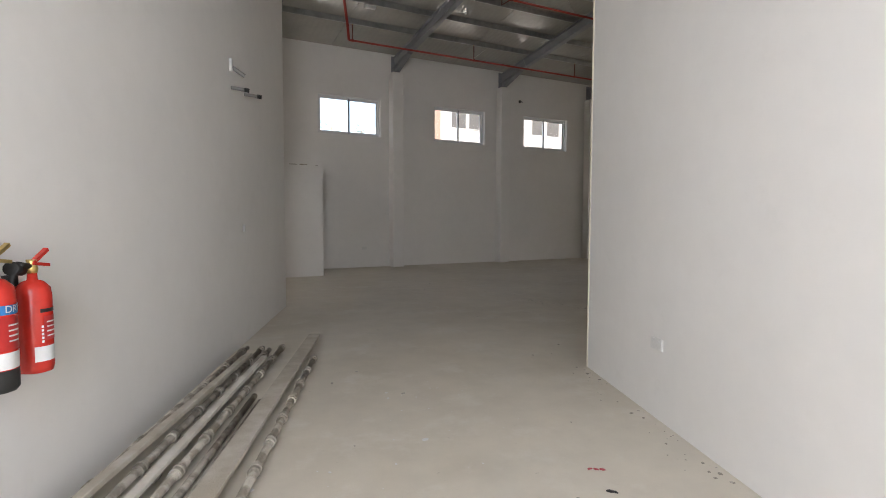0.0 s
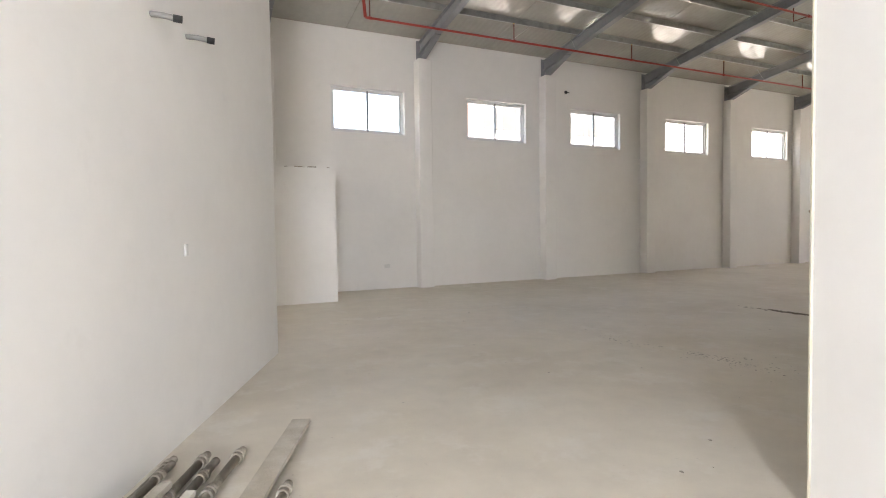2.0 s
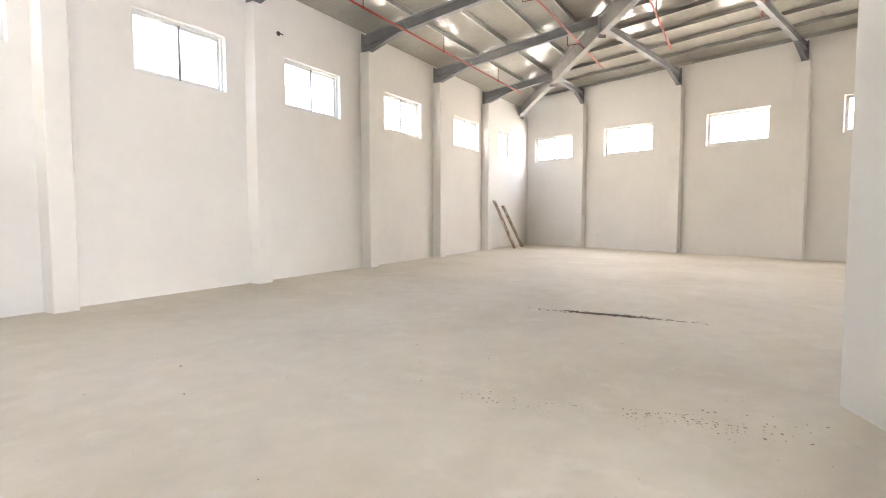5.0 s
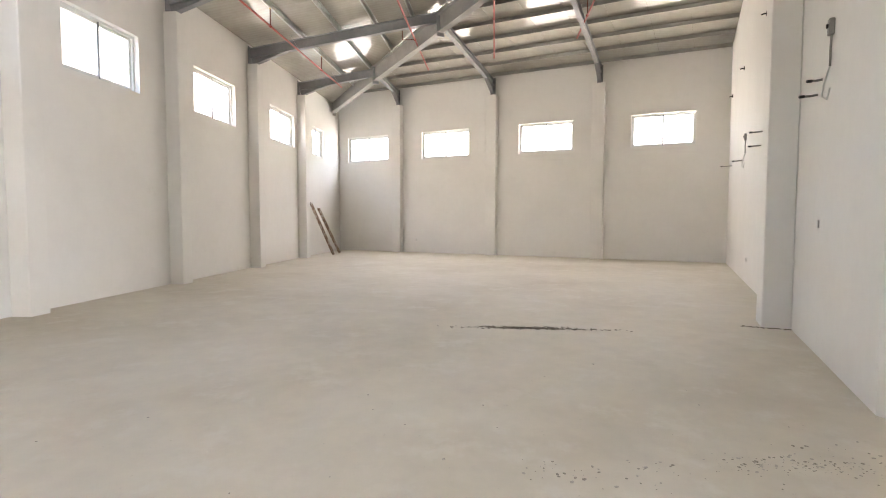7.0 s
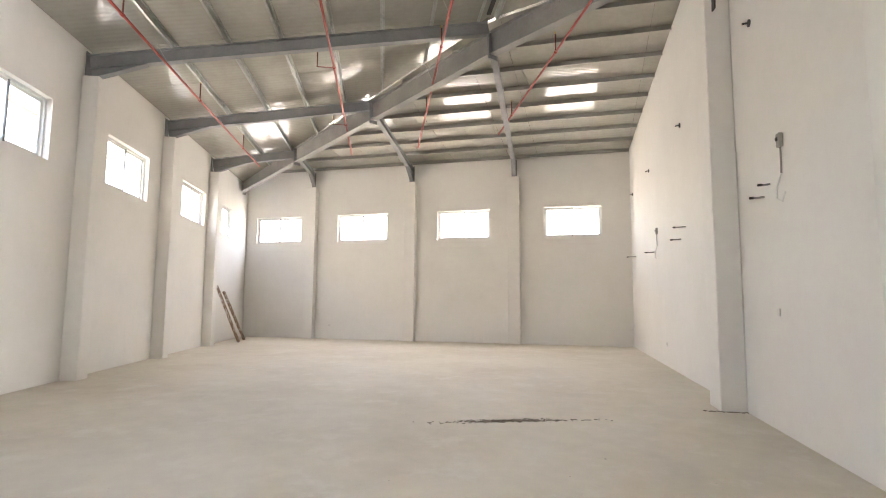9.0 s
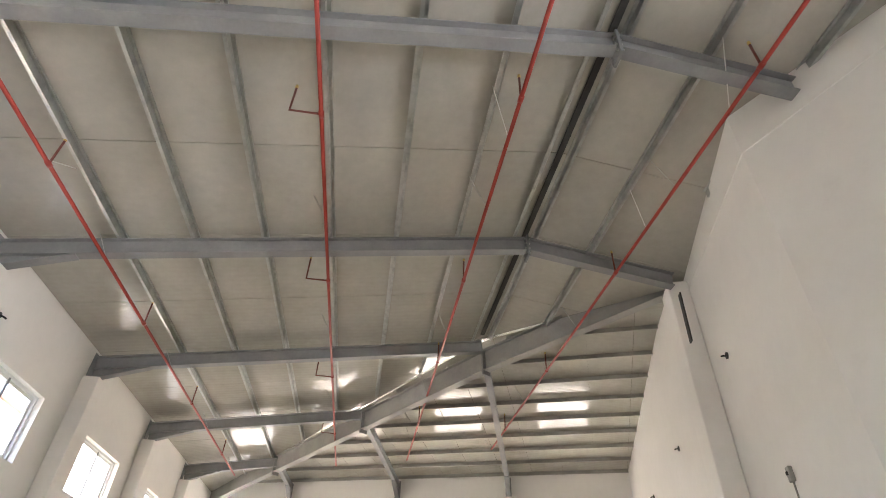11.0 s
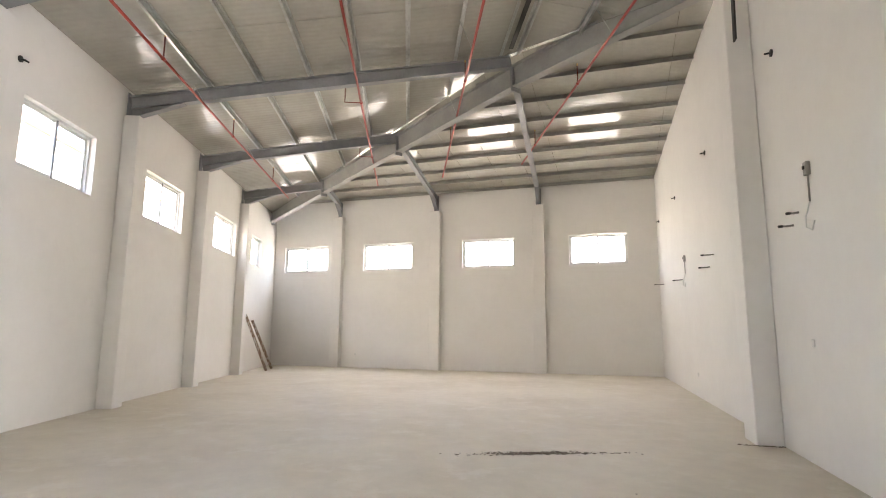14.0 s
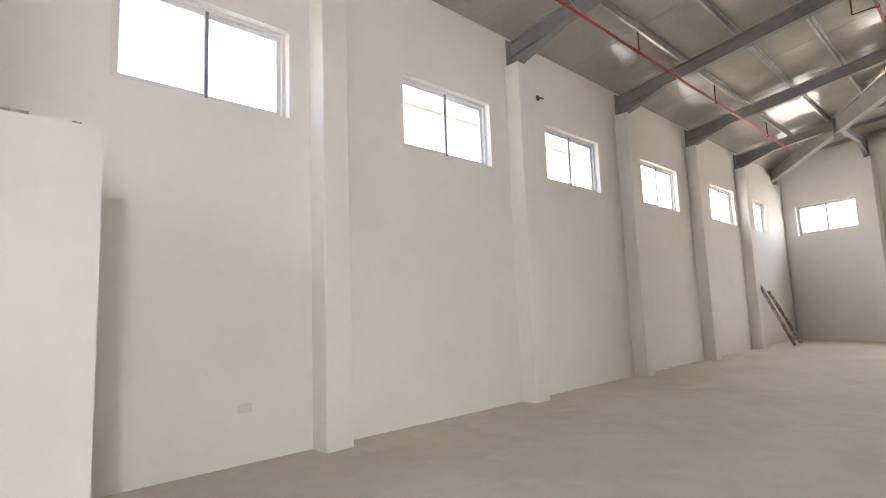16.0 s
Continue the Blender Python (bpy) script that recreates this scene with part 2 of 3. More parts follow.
def wall_mesh(length, tops, thick, holes=(), bottom=-0.1):
    """A wall from x = 0 to length, room side at y = 0, thickness towards +y, with a top that runs through (x, z) pairs and holes (x0, x1, z0, z1)."""
    bm = bmesh.new()
    def top_at(x):
        for (xa, za), (xb, zb) in zip(tops, tops[1:]):
            if x <= xb + 1e-6:
                return za + (zb - za) * (x - xa) / (xb - xa)
        return tops[-1][1]
    xs = sorted({round(v, 3) for v in (0.0, length, *(v for h in holes for v in h[:2]), *(x for x, _ in tops if 0 < x < length))})
    zs = sorted({bottom, *(v for h in holes for v in h[2:])}) + [None]
    cache = {}
    def vert(x, y, z):
        key = (round(x, 4), y, -9 if z is None else round(z, 4))
        if key not in cache:
            cache[key] = bm.verts.new((x, y, top_at(x) if z is None else z))
        return cache[key]
    solid = {}
    for i in range(len(xs) - 1):
        for j in range(len(zs) - 1):
            cx = (xs[i] + xs[i + 1]) / 2
            cz = (zs[j] + zs[j + 1]) / 2 if zs[j + 1] is not None else 99
            solid[i, j] = not any(h[0] < cx < h[1] and h[2] < cz < h[3] for h in holes)
    for (i, j), s in solid.items():
        if not s:
            continue
        x0, x1, z0, z1 = xs[i], xs[i + 1], zs[j], zs[j + 1]
        for y in (0, thick):
            bm.faces.new([vert(x0, y, z0), vert(x1, y, z0), vert(x1, y, z1), vert(x0, y, z1)])
        for di, dj, (pa, pb) in ((-1, 0, ((x0, z0), (x0, z1))), (1, 0, ((x1, z0), (x1, z1))), (0, -1, ((x0, z0), (x1, z0))), (0, 1, ((x0, z1), (x1, z1)))):
            if not solid.get((i + di, j + dj), False):
                bm.faces.new([vert(pa[0], 0, pa[1]), vert(pb[0], 0, pb[1]), vert(pb[0], thick, pb[1]), vert(pa[0], thick, pa[1])])
    return bm


def wall(name, a, b, tops, thick, label, holes=(), mat=None):
    """A wall whose room side runs from a to b, room on the right hand of that way."""
    d = Vector((b[0] - a[0], b[1] - a[1], 0))
    ob = thing(name, wall_mesh(d.length, tops, thick, holes), mat or PAINT, label, "wall", kind="structure")
    ob.matrix_world = Matrix.Translation((*a, 0)) @ Matrix.Rotation(math.atan2(d.y, d.x), 4, "Z")
    return ob


# ---- plan ----
NORTH, FRONT = 0.31, 0.0                       # wall plane and face of its pilasters
BAY, FIRST = 3.84, -0.18
NE, SE = Vector((20.17, NORTH, 0)), Vector((14.45, -14.09, 0))
SW = Vector((0.55, -9.43, 0))                  # where the chamfered corner meets the oblique wall
CH = Vector((-2.77, -10.81, 0))                # where the passage meets the chamfer
LE = Vector((-4.69, -5.72, 0))                 # end of the passage's other wall
WAY = Vector((math.cos(radians(68)), math.sin(radians(68)), 0))
SIDE = Vector((WAY.y, -WAY.x, 0))
WZ0, WZ1 = 3.865, 4.955
RIDGE = -7.62


def rafter_top(y):
    return 6.25 + 0.156 * (-y if y > RIDGE else y - 2 * RIDGE)


def roof_z(y):
    return rafter_top(y) + 0.125


EDIR = (SE - NE).normalized()
EIN = Vector((EDIR.y, -EDIR.x, 0))
if EIN.x > 0:
    EIN = -EIN
SDIR = (SE - SW).normalized()
SIN = Vector((-SDIR.y, SDIR.x, 0))


def east_roof(d):
    return 6.93 + 0.085 * (d if d < 9.2 else 18.4 - d)


# ---- ground and floor ----
bm = bmesh.new()
bmesh.ops.create_grid(bm, x_segments=24, y_segments=24, size=400)
for v in bm.verts:
    v.co.z = -0.12
thing("ground", bm, SAND, "pale sandy open ground around the building", "ground", kind="structure")
thing("floor", cube((-11, -19.5, -0.11), (22.5, 0.8, 0.0)), SCREED, "bare dusty cement screed floor with beige stains", "floor", kind="structure")

# ---- walls ----
NX = (-2.50, 1.15, 4.61, 8.45, 12.71, 16.62)
NW = (1.87, 1.88, 1.90, 2.0, 2.02, 1.35)
WEST = -10.0
holes = [(x - WEST, x + w - WEST, WZ0, WZ1) for x, w in zip(NX, NW)]
wall("wall_north", (WEST, NORTH), (NE.x + 0.3, NORTH), [(0, 6.5), (30.5, 6.5)], 0.2, "long white painted plaster wall with high windows", holes)
EX = ((0.5, 2.6), (4.24, 6.4), (8.45, 10.5), (12.49, 14.5))
wall("wall_east", NE, SE, [(0, 6.95), ((SE - NE).length, 6.95)], 0.2, "white painted end wall with four high windows", [(a, b, WZ0, WZ1) for a, b in EX])
ls = (SE - SW).length
wall("wall_south", SE, SW, [(0, 6.95), (ls - 8.0, 7.7), (ls - 3.2, 7.55), (ls, 7.3)], 0.2, "white painted oblique wall with capped pipe stubs")
wall("wall_chamfer", SW, CH, [(0, 7.3), ((CH - SW).length, 7.1)], 0.2, "white painted wall across the chamfered corner")
rs = CH - 7.2 * WAY
wall("wall_passage_1", CH, rs, [(0, 7.1), (7.2, 6.1)], 0.2, "smooth white painted wall of the entrance passage")
lsn = LE - 12.3 * WAY
wall("wall_passage_2", lsn, LE, [(0, 5.9), (12.3, 7.3)], 0.16, "white painted passage wall with fire extinguishers")
wall("wall_behind", rs, rs + (lsn - rs), [(0, 6.1), ((lsn - rs).length, 5.9)], 0.2, "white wall with the tall entrance opening", [(1.6, 3.2, -0.1, 4.4)])
wall("wall_west", (WEST, -19.2), (WEST, NORTH), [(0, 5.9), (11.6, 7.6), (19.5, 6.4)], 0.2, "plain unseen white wall closing the hall, with assumed windows", [(y + 18.2, y + 20.2, WZ0, WZ1) for y in (-9.4, -5.4, -1.6)])
wall("wall_southwest", lsn, (WEST, -17.3), [(0, 5.9), (3.2, 5.9)], 0.2, "plain white closing wall")
bm = cube((-0.003, -0.003, 0), (0.010, 0.010, 6.9), Matrix.Translation(CH) @ Matrix.Rotation(radians(68), 4, "Z"))
thing("corner_trim", bm, material("yellowed_bead", (0.70, 0.65, 0.52), 0.5), "thin yellowed corner bead on the wall's edge", "trim", kind="structure")

# raised plaster edge below the head of the corner walls
for p, q, z0, z1 in ((SW, CH, 6.62, 6.80), (SW + 3.3 * SDIR, SW, 6.82, 6.62)):
    a, b = Vector((p.x, p.y, z0)), Vector((q.x, q.y, z1))
    thing("plaster_edge_trim", cube((0, -0.012, -0.02), ((b - a).length, 0.02, 0.02), along(a, b), 0.006), PAINT, "thin raised plaster edge below the wall head", "trim", kind="structure")

# low room block
block = wall("partition_block", (-7.5, -1.43), (-2.86, -1.43), [(0, 2.77), (4.64, 2.77)], 1.73, "low white painted room block with an unfinished top edge")
random.seed(4)
bm = bmesh.new()
for k in range(22):
    x = -7.3 + 4.3 * random.random()
    s = 0.015 + 0.03 * random.random()
    add_box(bm, (x - s, -1.425 + 0.02 * random.random(), 2.768), (x + 1.5 * s, -1.36, 2.772 + 0.6 * s), None)
thing("mortar_lumps", bm, CRUMB, "dark mortar lumps left along the block's top", "rubble", kind="stuff")


def pilaster(name, m, w, d, top):
    bm = cube((-w / 2, -d, -0.05), (w / 2, 0, top), None, 0.012)
    ob = thing(name, bm, PAINT, "white painted plaster pilaster under a rafter", "pilaster", "pilasters", "structure")
    ob.matrix_world = m


for i in range(-1, 5):
    pilaster("pilaster_north", pose(FIRST + BAY * i, NORTH, 0), 0.36, NORTH - FRONT, 5.75)
EANG = math.degrees(math.atan2(EDIR.y, EDIR.x))
for s in (3.15, 7.4, 11.42):
    pilaster("pilaster_east", Matrix.Translation(NE + s * EDIR) @ Matrix.Rotation(radians(EANG), 4, "Z"), 0.42, 0.26, 6.12)
SANG = math.degrees(math.atan2(-SDIR.y, -SDIR.x))
pilaster("pilaster_south", Matrix.Translation(SW + 3.60 * SDIR) @ Matrix.Rotation(radians(SANG), 4, "Z"), 0.56, 0.34, 6.98)



# ---- windows ----
def window(name, m, w, h):
    win = base(name, m, "white aluminium sliding window with two clear panes", "window", "high windows", "structure")
    bm = bmesh.new()
    f = 0.045
    for lo, hi in (((0, 0, 0), (w, 0.08, f)), ((0, 0, h - f), (w, 0.08, h)), ((0, 0, f), (f, 0.08, h - f)), ((w - f, 0, f), (w, 0.08, h - f))):
        add_box(bm, lo, hi)
    part("window_frame", bm, ALU, win)
    half = w / 2
    for k, (x0, x1, y) in enumerate(((f, half + 0.025, 0.012), (half - 0.025, w - f, 0.044))):
        bm = bmesh.new()
        t = 0.05
        for lo, hi in (((x0, y, f), (x1, y + 0.026, f + t)), ((x0, y, h - f - t), (x1, y + 0.026, h - f)), ((x0, y, f + t), (x0 + t, y + 0.026, h - f - t)), ((x1 - t, y, f + t), (x1, y + 0.026, h - f - t))):
            add_box(bm, lo, hi)
        sash = part("sash", bm, ALU, win)
        pane = part("pane", cube((x0 + t, y + 0.01, f + t), (x1 - t, y + 0.016, h - f - t)), GLASS, sash, "clear glass pane")
        pane.visible_shadow = False
    part("interlock", cube((half - 0.016, -0.004, f), (half + 0.016, 0.0115, h - f)), MULLION, win, "dark grey meeting rail")
    return win


for i, (x, w) in enumerate(zip(NX, NW)):
    window("window_%d" % (i + 1), pose(x, NORTH + 0.1, WZ0), w, WZ1 - WZ0)
for i, (a, b) in enumerate(EX):
    window("window_%d" % (i + 7), Matrix.Translation(NE + a * EDIR - 0.1 * EIN + Vector((0, 0, WZ0))) @ Matrix.Rotation(radians(EANG), 4, "Z"), b - a, WZ1 - WZ0)

# unseen west windows, assumed like the east ones to carry the fill light
for i, y in enumerate((-9.4, -5.4, -1.6)):
    window("window_%d" % (i + 11), Matrix.Translation((WEST - 0.1, y - 1.0, WZ0)) @ Matrix.Rotation(radians(90), 4, "Z"), 2.0, WZ1 - WZ0)

# ---- roof ----
HIP = [Vector((19.6, 0.60, 0)), Vector((7.5, -7.75, 0)), Vector((4.1, -10.6, 0))]


def hip_y(x):
    a, b = (HIP[0], HIP[1]) if x > HIP[1].x else (HIP[1], HIP[2])
    return a.y + (b.y - a.y) * (x - a.x) / (b.x - a.x)


def sheet(polys, zf, thick):
    bm = bmesh.new()
    for poly in polys:
        lo = [bm.verts.new((x, y, zf(x, y))) for x, y in poly]
        hi = [bm.verts.new((x, y, zf(x, y) + thick)) for x, y in poly]
        bm.faces.new(lo)
        bm.faces.new(hi[::-1])
        for i in range(len(poly)):
            j = (i + 1) % len(poly)
            bm.faces.new((lo[i], lo[j], hi[j], hi[i]))
    return bm


# panels of the long slope: strips about a metre wide between joints
bm = bmesh.new()
joints = []
x = WEST
while x < 19.4:
    x2 = min(x + 1.92, 19.6) if x > WEST else -9.78
    g = 0.006
    yn0, yn1 = (0.6, 0.6)
    xa, xb = x + g, x2 - g
    ya, yb = (max(RIDGE, hip_y(v)) if v > HIP[1].x else RIDGE for v in (xa, xb))
    for poly in ([(xa, ya), (xb, yb), (xb, yn1), (xa, yn0)],):
        s = sheet([poly], lambda px, py: roof_z(py), 0.05)
        me = bpy.data.meshes.new("tmp")
        s.to_mesh(me)
        s.free()
        bm.from_mesh(me)
        bpy.data.meshes.remove(me)
    if xa < HIP[1].x:
        xc = min(xb, HIP[1].x)
        yc, yd = (hip_y(v) if v > HIP[2].x else -19.4 for v in (xa, xc))
        if not (xa < HIP[2].x < xc):
            s = sheet([[(xa, min(yc, RIDGE - 0.01)), (xc, min(yd, RIDGE - 0.01)), (xc, RIDGE), (xa, RIDGE)]], lambda px, py: roof_z(py), 0.05)
        else:
            s = sheet([[(xa, -12), (HIP[2].x, HIP[2].y - 0.3), (xc, hip_y(xc)), (xc, RIDGE), (xa, RIDGE)]], lambda px, py: roof_z(py), 0.05)
        me = bpy.data.meshes.new("tmp")
        s.to_mesh(me)
        s.free()
        bm.from_mesh(me)
        bpy.data.meshes.remove(me)
    x = x2
thing("ceiling", bm, PANEL, "off-white insulated metal roof panels seen from below", "ceiling", kind="structure")



def clip(poly, p, nrm):
    """The part of a polygon on the side of the line through p to which nrm points."""
    out = []
    for a, b in zip(poly, poly[1:] + poly[:1]):
        da, db = (a - p).dot(nrm), (b - p).dot(nrm)
        if da >= 0:
            out.append(a)
        if da * db < 0:
            out.append(a.lerp(b, da / (da - db)))
    return out


def below_hip(poly):
    for a, b in ((HIP[0], HIP[1]), (HIP[1], HIP[2])):
        d = b - a
        nrm = Vector((-d.y, d.x, 0))
        if nrm.y > 0:
            nrm = -nrm
        poly = clip(poly, a, nrm) if len(poly) > 2 else []
    return poly


def east_sheet(lift, thick, step, gap, fringe):
    bm = bmesh.new()
    for d0, d1 in ((-fringe, 9.2), (9.2, 13.0)):
        k = -1.5
        while k < 17.5:
            quad = [NE + q * EDIR + d * EIN for q, d in ((k + gap, d0), (k + step - gap, d0), (k + step - gap, d1), (k + gap, d1))]
            quad = below_hip(quad)
            k += step
            if len(quad) < 3:
                continue
            zs = [east_roof((q - NE).dot(EIN)) + lift for q in quad]
            lo = [bm.verts.new((q.x, q.y, z)) for q, z in zip(quad, zs)]
            hi = [bm.verts.new((q.x, q.y, z + thick)) for q, z in zip(quad, zs)]
            bm.faces.new(lo)
            bm.faces.new(hi[::-1])
            for i in range(len(quad)):
                j = (i + 1) % len(quad)
                bm.faces.new((lo[i], lo[j], hi[j], hi[i]))
    return bm


bm = east_sheet(0.0, 0.04, 1.06, 0.004, 0.15)
thing("roof_cover", east_sheet(0.05, 0.06, 19.0, 0.0, 0.35), PANEL, "outer metal skin of the end roof", "roof", kind="structure")
H0, H1, H2 = ((h.x, h.y) for h in HIP)
thing("roof_cover", sheet([[(WEST - 0.3, RIDGE), (H1[0], RIDGE), H1, H0, (H0[0], 0.75), (WEST - 0.3, 0.75)]], lambda px, py: rafter_top(max(py, RIDGE)) + 0.27, 0.06), PANEL, "outer metal skin of the long roof slope", "roof", kind="structure")
thing("roof_cover", sheet([[(WEST - 0.3, -19.9), (3.4, -19.9), H2, H1, (H1[0], RIDGE), (WEST - 0.3, RIDGE)]], lambda px, py: roof_z(py) + 0.06, 0.06), PANEL, "outer metal skin of the short roof slope", "roof", kind="structure")
thing("ceiling_east", bm, PANEL, "off-white roof panels over the hall's end bay", "ceiling", kind="structure")

# infill between the two roofs, above the hip beam
bm = bmesh.new()
n = 30
for i in range(n):
    qa, qb = (HIP[0].lerp(HIP[1], f / 0.72) if f < 0.72 else HIP[1].lerp(HIP[2], (f - 0.72) / 0.28) for f in (i / n, (i + 1) / n))
    zz = []
    for q in (qa, qb):
        d = (q - NE).dot(EIN)
        zz.append((min(roof_z(q.y), east_roof(d)) - 0.0, max(roof_z(q.y), east_roof(d)) + 0.12))
    off = Vector((0.03, -0.04, 0))
    lo = [bm.verts.new((*(q + o).xy, z)) for q, o, z in ((qa, -off, zz[0][0]), (qb, -off, zz[1][0]), (qb, off, zz[1][0]), (qa, off, zz[0][0]))]
    hi = [bm.verts.new((*(q + o).xy, z)) for q, o, z in ((qa, -off, zz[0][1]), (qb, -off, zz[1][1]), (qb, off, zz[1][1]), (qa, off, zz[0][1]))]
    bm.faces.new(lo)
    bm.faces.new(hi[::-1])
    for k in range(4):
        bm.faces.new((lo[k], lo[(k + 1) % 4], hi[(k + 1) % 4], hi[k]))
thing("roof_infill", bm, FOIL, "shiny foil flashing strip between the roof slopes", "flashing", kind="structure")


# ---- steel frame ----
def rafter(name, stops, mat, w=0.16, h=0.27, haunch=0.0, haunch_end=0.0):
    """A welded rafter through points on its top line, deepened towards its foot, with an end plate at each support."""
    ob = base(name, Matrix.Identity(4), "grey primed steel rafter with a haunched end", "rafter", "roof rafters")
    for k, (a, b) in enumerate(zip(stops, stops[1:])):
        a, b = Vector(a), Vector(b)
        m = along(a, b)
        part("girder", add_prism(bmesh.new(), [(y, z - h) for y, z in i_outline(w, h)], (b - a).length, m), mat, ob)
    a, b = Vector(stops[0]), Vector(stops[1])
    m = along(a, b)
    if haunch:
        ln = 1.05
        bm = bmesh.new()
        for y0, y1, drop in ((-0.008, 0.008, 0),):
            v = [bm.verts.new(m @ Vector(c)) for c in ((0, y0, -h), (ln, y0, -h), (0, y0, -h - haunch), (0, y1, -h), (ln, y1, -h), (0, y1, -h - haunch))]
            for f in ((0, 1, 2), (5, 4, 3), (0, 3, 4, 1), (1, 4, 5, 2), (2, 5, 3, 0)):
                bm.faces.new([v[i] for i in f])
        part("haunch_web", bm, mat, ob)
        bm = bmesh.new()
        s = along(m @ Vector((0, 0, -h - haunch)), m @ Vector((ln, 0, -h)))
        add_box(bm, (0, -w / 2, -0.016), (math.hypot(ln, haunch), w / 2, 0.0), s)
        part("haunch_flange", bm, mat, ob)
        bm = cube((-0.012, -w / 2 - 0.03, -h - haunch - 0.05), (0.0, w / 2 + 0.03, 0.06), Matrix.Translation(a) @ Matrix.Rotation(math.atan2(b.y - a.y, b.x - a.x), 4, "Z"))
        part("end_plate", bm, mat, ob)
    return ob


for i in range(-1, 5):
    x = FIRST + BAY * i
    foot = (x, 0.29 if i < 5 else 0, rafter_top(0.29))
    if i <= 1:
        send = {-1: -16.5, 0: -9.75, 1: -10.2}[i]
        stops = [foot, (x, RIDGE, rafter_top(RIDGE)), (x, send, rafter_top(send))]
    else:
        yy = max(hip_y(x), RIDGE)
        stops = [foot, (x, yy, rafter_top(yy))]
    r = rafter("rafter", stops, STEEL, haunch=0.19)
    if i <= 1:
        yy = RIDGE
        z = rafter_top(yy)
        part("splice_plate", cube((x - 0.11, yy - 0.018, z - 0.42), (x + 0.11, yy + 0.018, z + 0.02)), STEEL, r)
        for k in range(4):
            for sx in (-0.075, 0.075):
                part("bolt", cube((x + sx - 0.013, yy - 0.045, z - 0.36 + 0.1 * k), (x + sx + 0.013, yy + 0.045, z - 0.335 + 0.1 * k)), GALV, r)

# diagonal hip beam
ha, hk, hb = Vector((19.25, 0.32, 6.42)), Vector((7.5, -7.75, 7.24)), Vector((4.2, -10.45, 7.5))
hip = base("hip_beam", Matrix.Identity(4), "deep dusty grey diagonal steel hip beam", "beam")
for p, q in ((ha, hk), (hk, hb)):
    part("girder", add_prism(bmesh.new(), [(y, z - 0.5) for y, z in i_outline(0.2, 0.5)], (q - p).length, along(p, q)), HIPSTEEL, hip)
m = along(ha, hk)
part("end_plate", cube((-0.014, -0.14, -0.6), (0.0, 0.14, 0.05), m), HIPSTEEL, hip)
for f in (0.345, 0.675, 0.995):
    L = (hk - ha).length
    part("stiffener", cube((L * f - 0.02, -0.11, -0.6), (L * f + 0.02, 0.11, 0.02), m), STEEL, hip)

# end-bay rafters from the far wall up to the hip beam
for k, (s, f) in enumerate(((3.15, 0.345), (7.4, 0.675), (11.42, 0.995))):
    a = NE + s * EDIR + 0.02 * EIN
    b = ha.lerp(hk, f)
    rafter("rafter_east", [(a.x, a.y, 6.72), (b.x, b.y, b.z - 0.06)], STEEL, w=0.14, h=0.22, haunch=0.32)


# purlins, in the bays between rafters
def purlin(name, a, b, m_mat=None, label="galvanised steel roof purlin", flip=False):
    a, b = Vector(a), Vector(b)
    m = along(a, b)
    out = z_outline()
    if flip:
        out = [(-y, z) for y, z in out]
    return thing(name, add_prism(bmesh.new(), out, (b - a).length, m), m_mat or GALV, label, "purlin", "roof purlins")


PY = [-1.28 - 1.027 * k for k in range(6)]
thing("eave_angle", cube((WEST, 0.22, 6.36), (19.0, NORTH - 0.003, 6.44)), STEEL, "grey steel eave angle along the wall head", "trim", kind="structure")
for y in PY + [RIDGE + 0.2, RIDGE - 0.15, -8.75, -9.82, -10.9, -12.0]:
    if y > RIDGE:
        xe = min(18.9, HIP[1].x + (y - HIP[1].y) * (HIP[0].x - HIP[1].x) / (HIP[0].y - HIP[1].y)) - 0.1
    else:
        xe = HIP[1].x + (y - HIP[1].y) * (HIP[2].x - HIP[1].x) / (HIP[2].y - HIP[1].y) - 0.1
        if y < -9.5:
            xe = {-9.82: 1.8}.get(y, -1.5 if y > -11.5 else -3.3)
    purlin("purlin", (WEST, y, rafter_top(y)), (xe, y, rafter_top(y)), flip=y < RIDGE)
for k in range(11):
    d = 0.12 + 1.06 * k
    ends = []
    # from the hip beam to the oblique wall
    p0 = NE + d * EIN
    t_s = None
    den = EDIR.x * SIN.x + EDIR.y * SIN.y
    t_s = ((SW - p0).dot(SIN)) / den
    hd = (HIP[2] - HIP[0]).normalized()
    hn = Vector((-hd.y, hd.x, 0))
    t_h = ((HIP[0] - p0).dot(hn)) / EDIR.dot(hn)
    t_h = max(t_h + 0.15, 0.02)
    if t_s - t_h > 0.5:
        a, b = p0 + t_h * EDIR, p0 + (t_s - 0.02) * EDIR
        z = east_roof(d) - 0.125
        purlin("purlin_east", (a.x, a.y, z), (b.x, b.y, z), DUSTSTEEL, "dusty grey roof purlin of the end bay", True)

# dark strip added as the shadow in the gap between the ridge purlins
thing("ridge_gap_shade", cube((WEST, RIDGE - 0.03, rafter_top(RIDGE) + 0.07), (7.3, RIDGE + 0.06, rafter_top(RIDGE) + 0.09)), DARKMETAL_SHADE, "dark strip painting the shadow between the twin ridge purlins", "trim", kind="structure")

# hanging strip at the inner column
bm = cube((-0.06, -0.01, -0.82), (0.06, 0.012, 0.0), Matrix.Translation((3.21, -9.93, 6.33)) @ Matrix.Rotation(radians(SANG), 4, "Z") @ Matrix.Rotation(radians(5), 4, "Y"))
thing("flashing_strip", bm, DARKMETAL_SHADE, "loose dark metal flashing strip hanging by the column", "flashing")


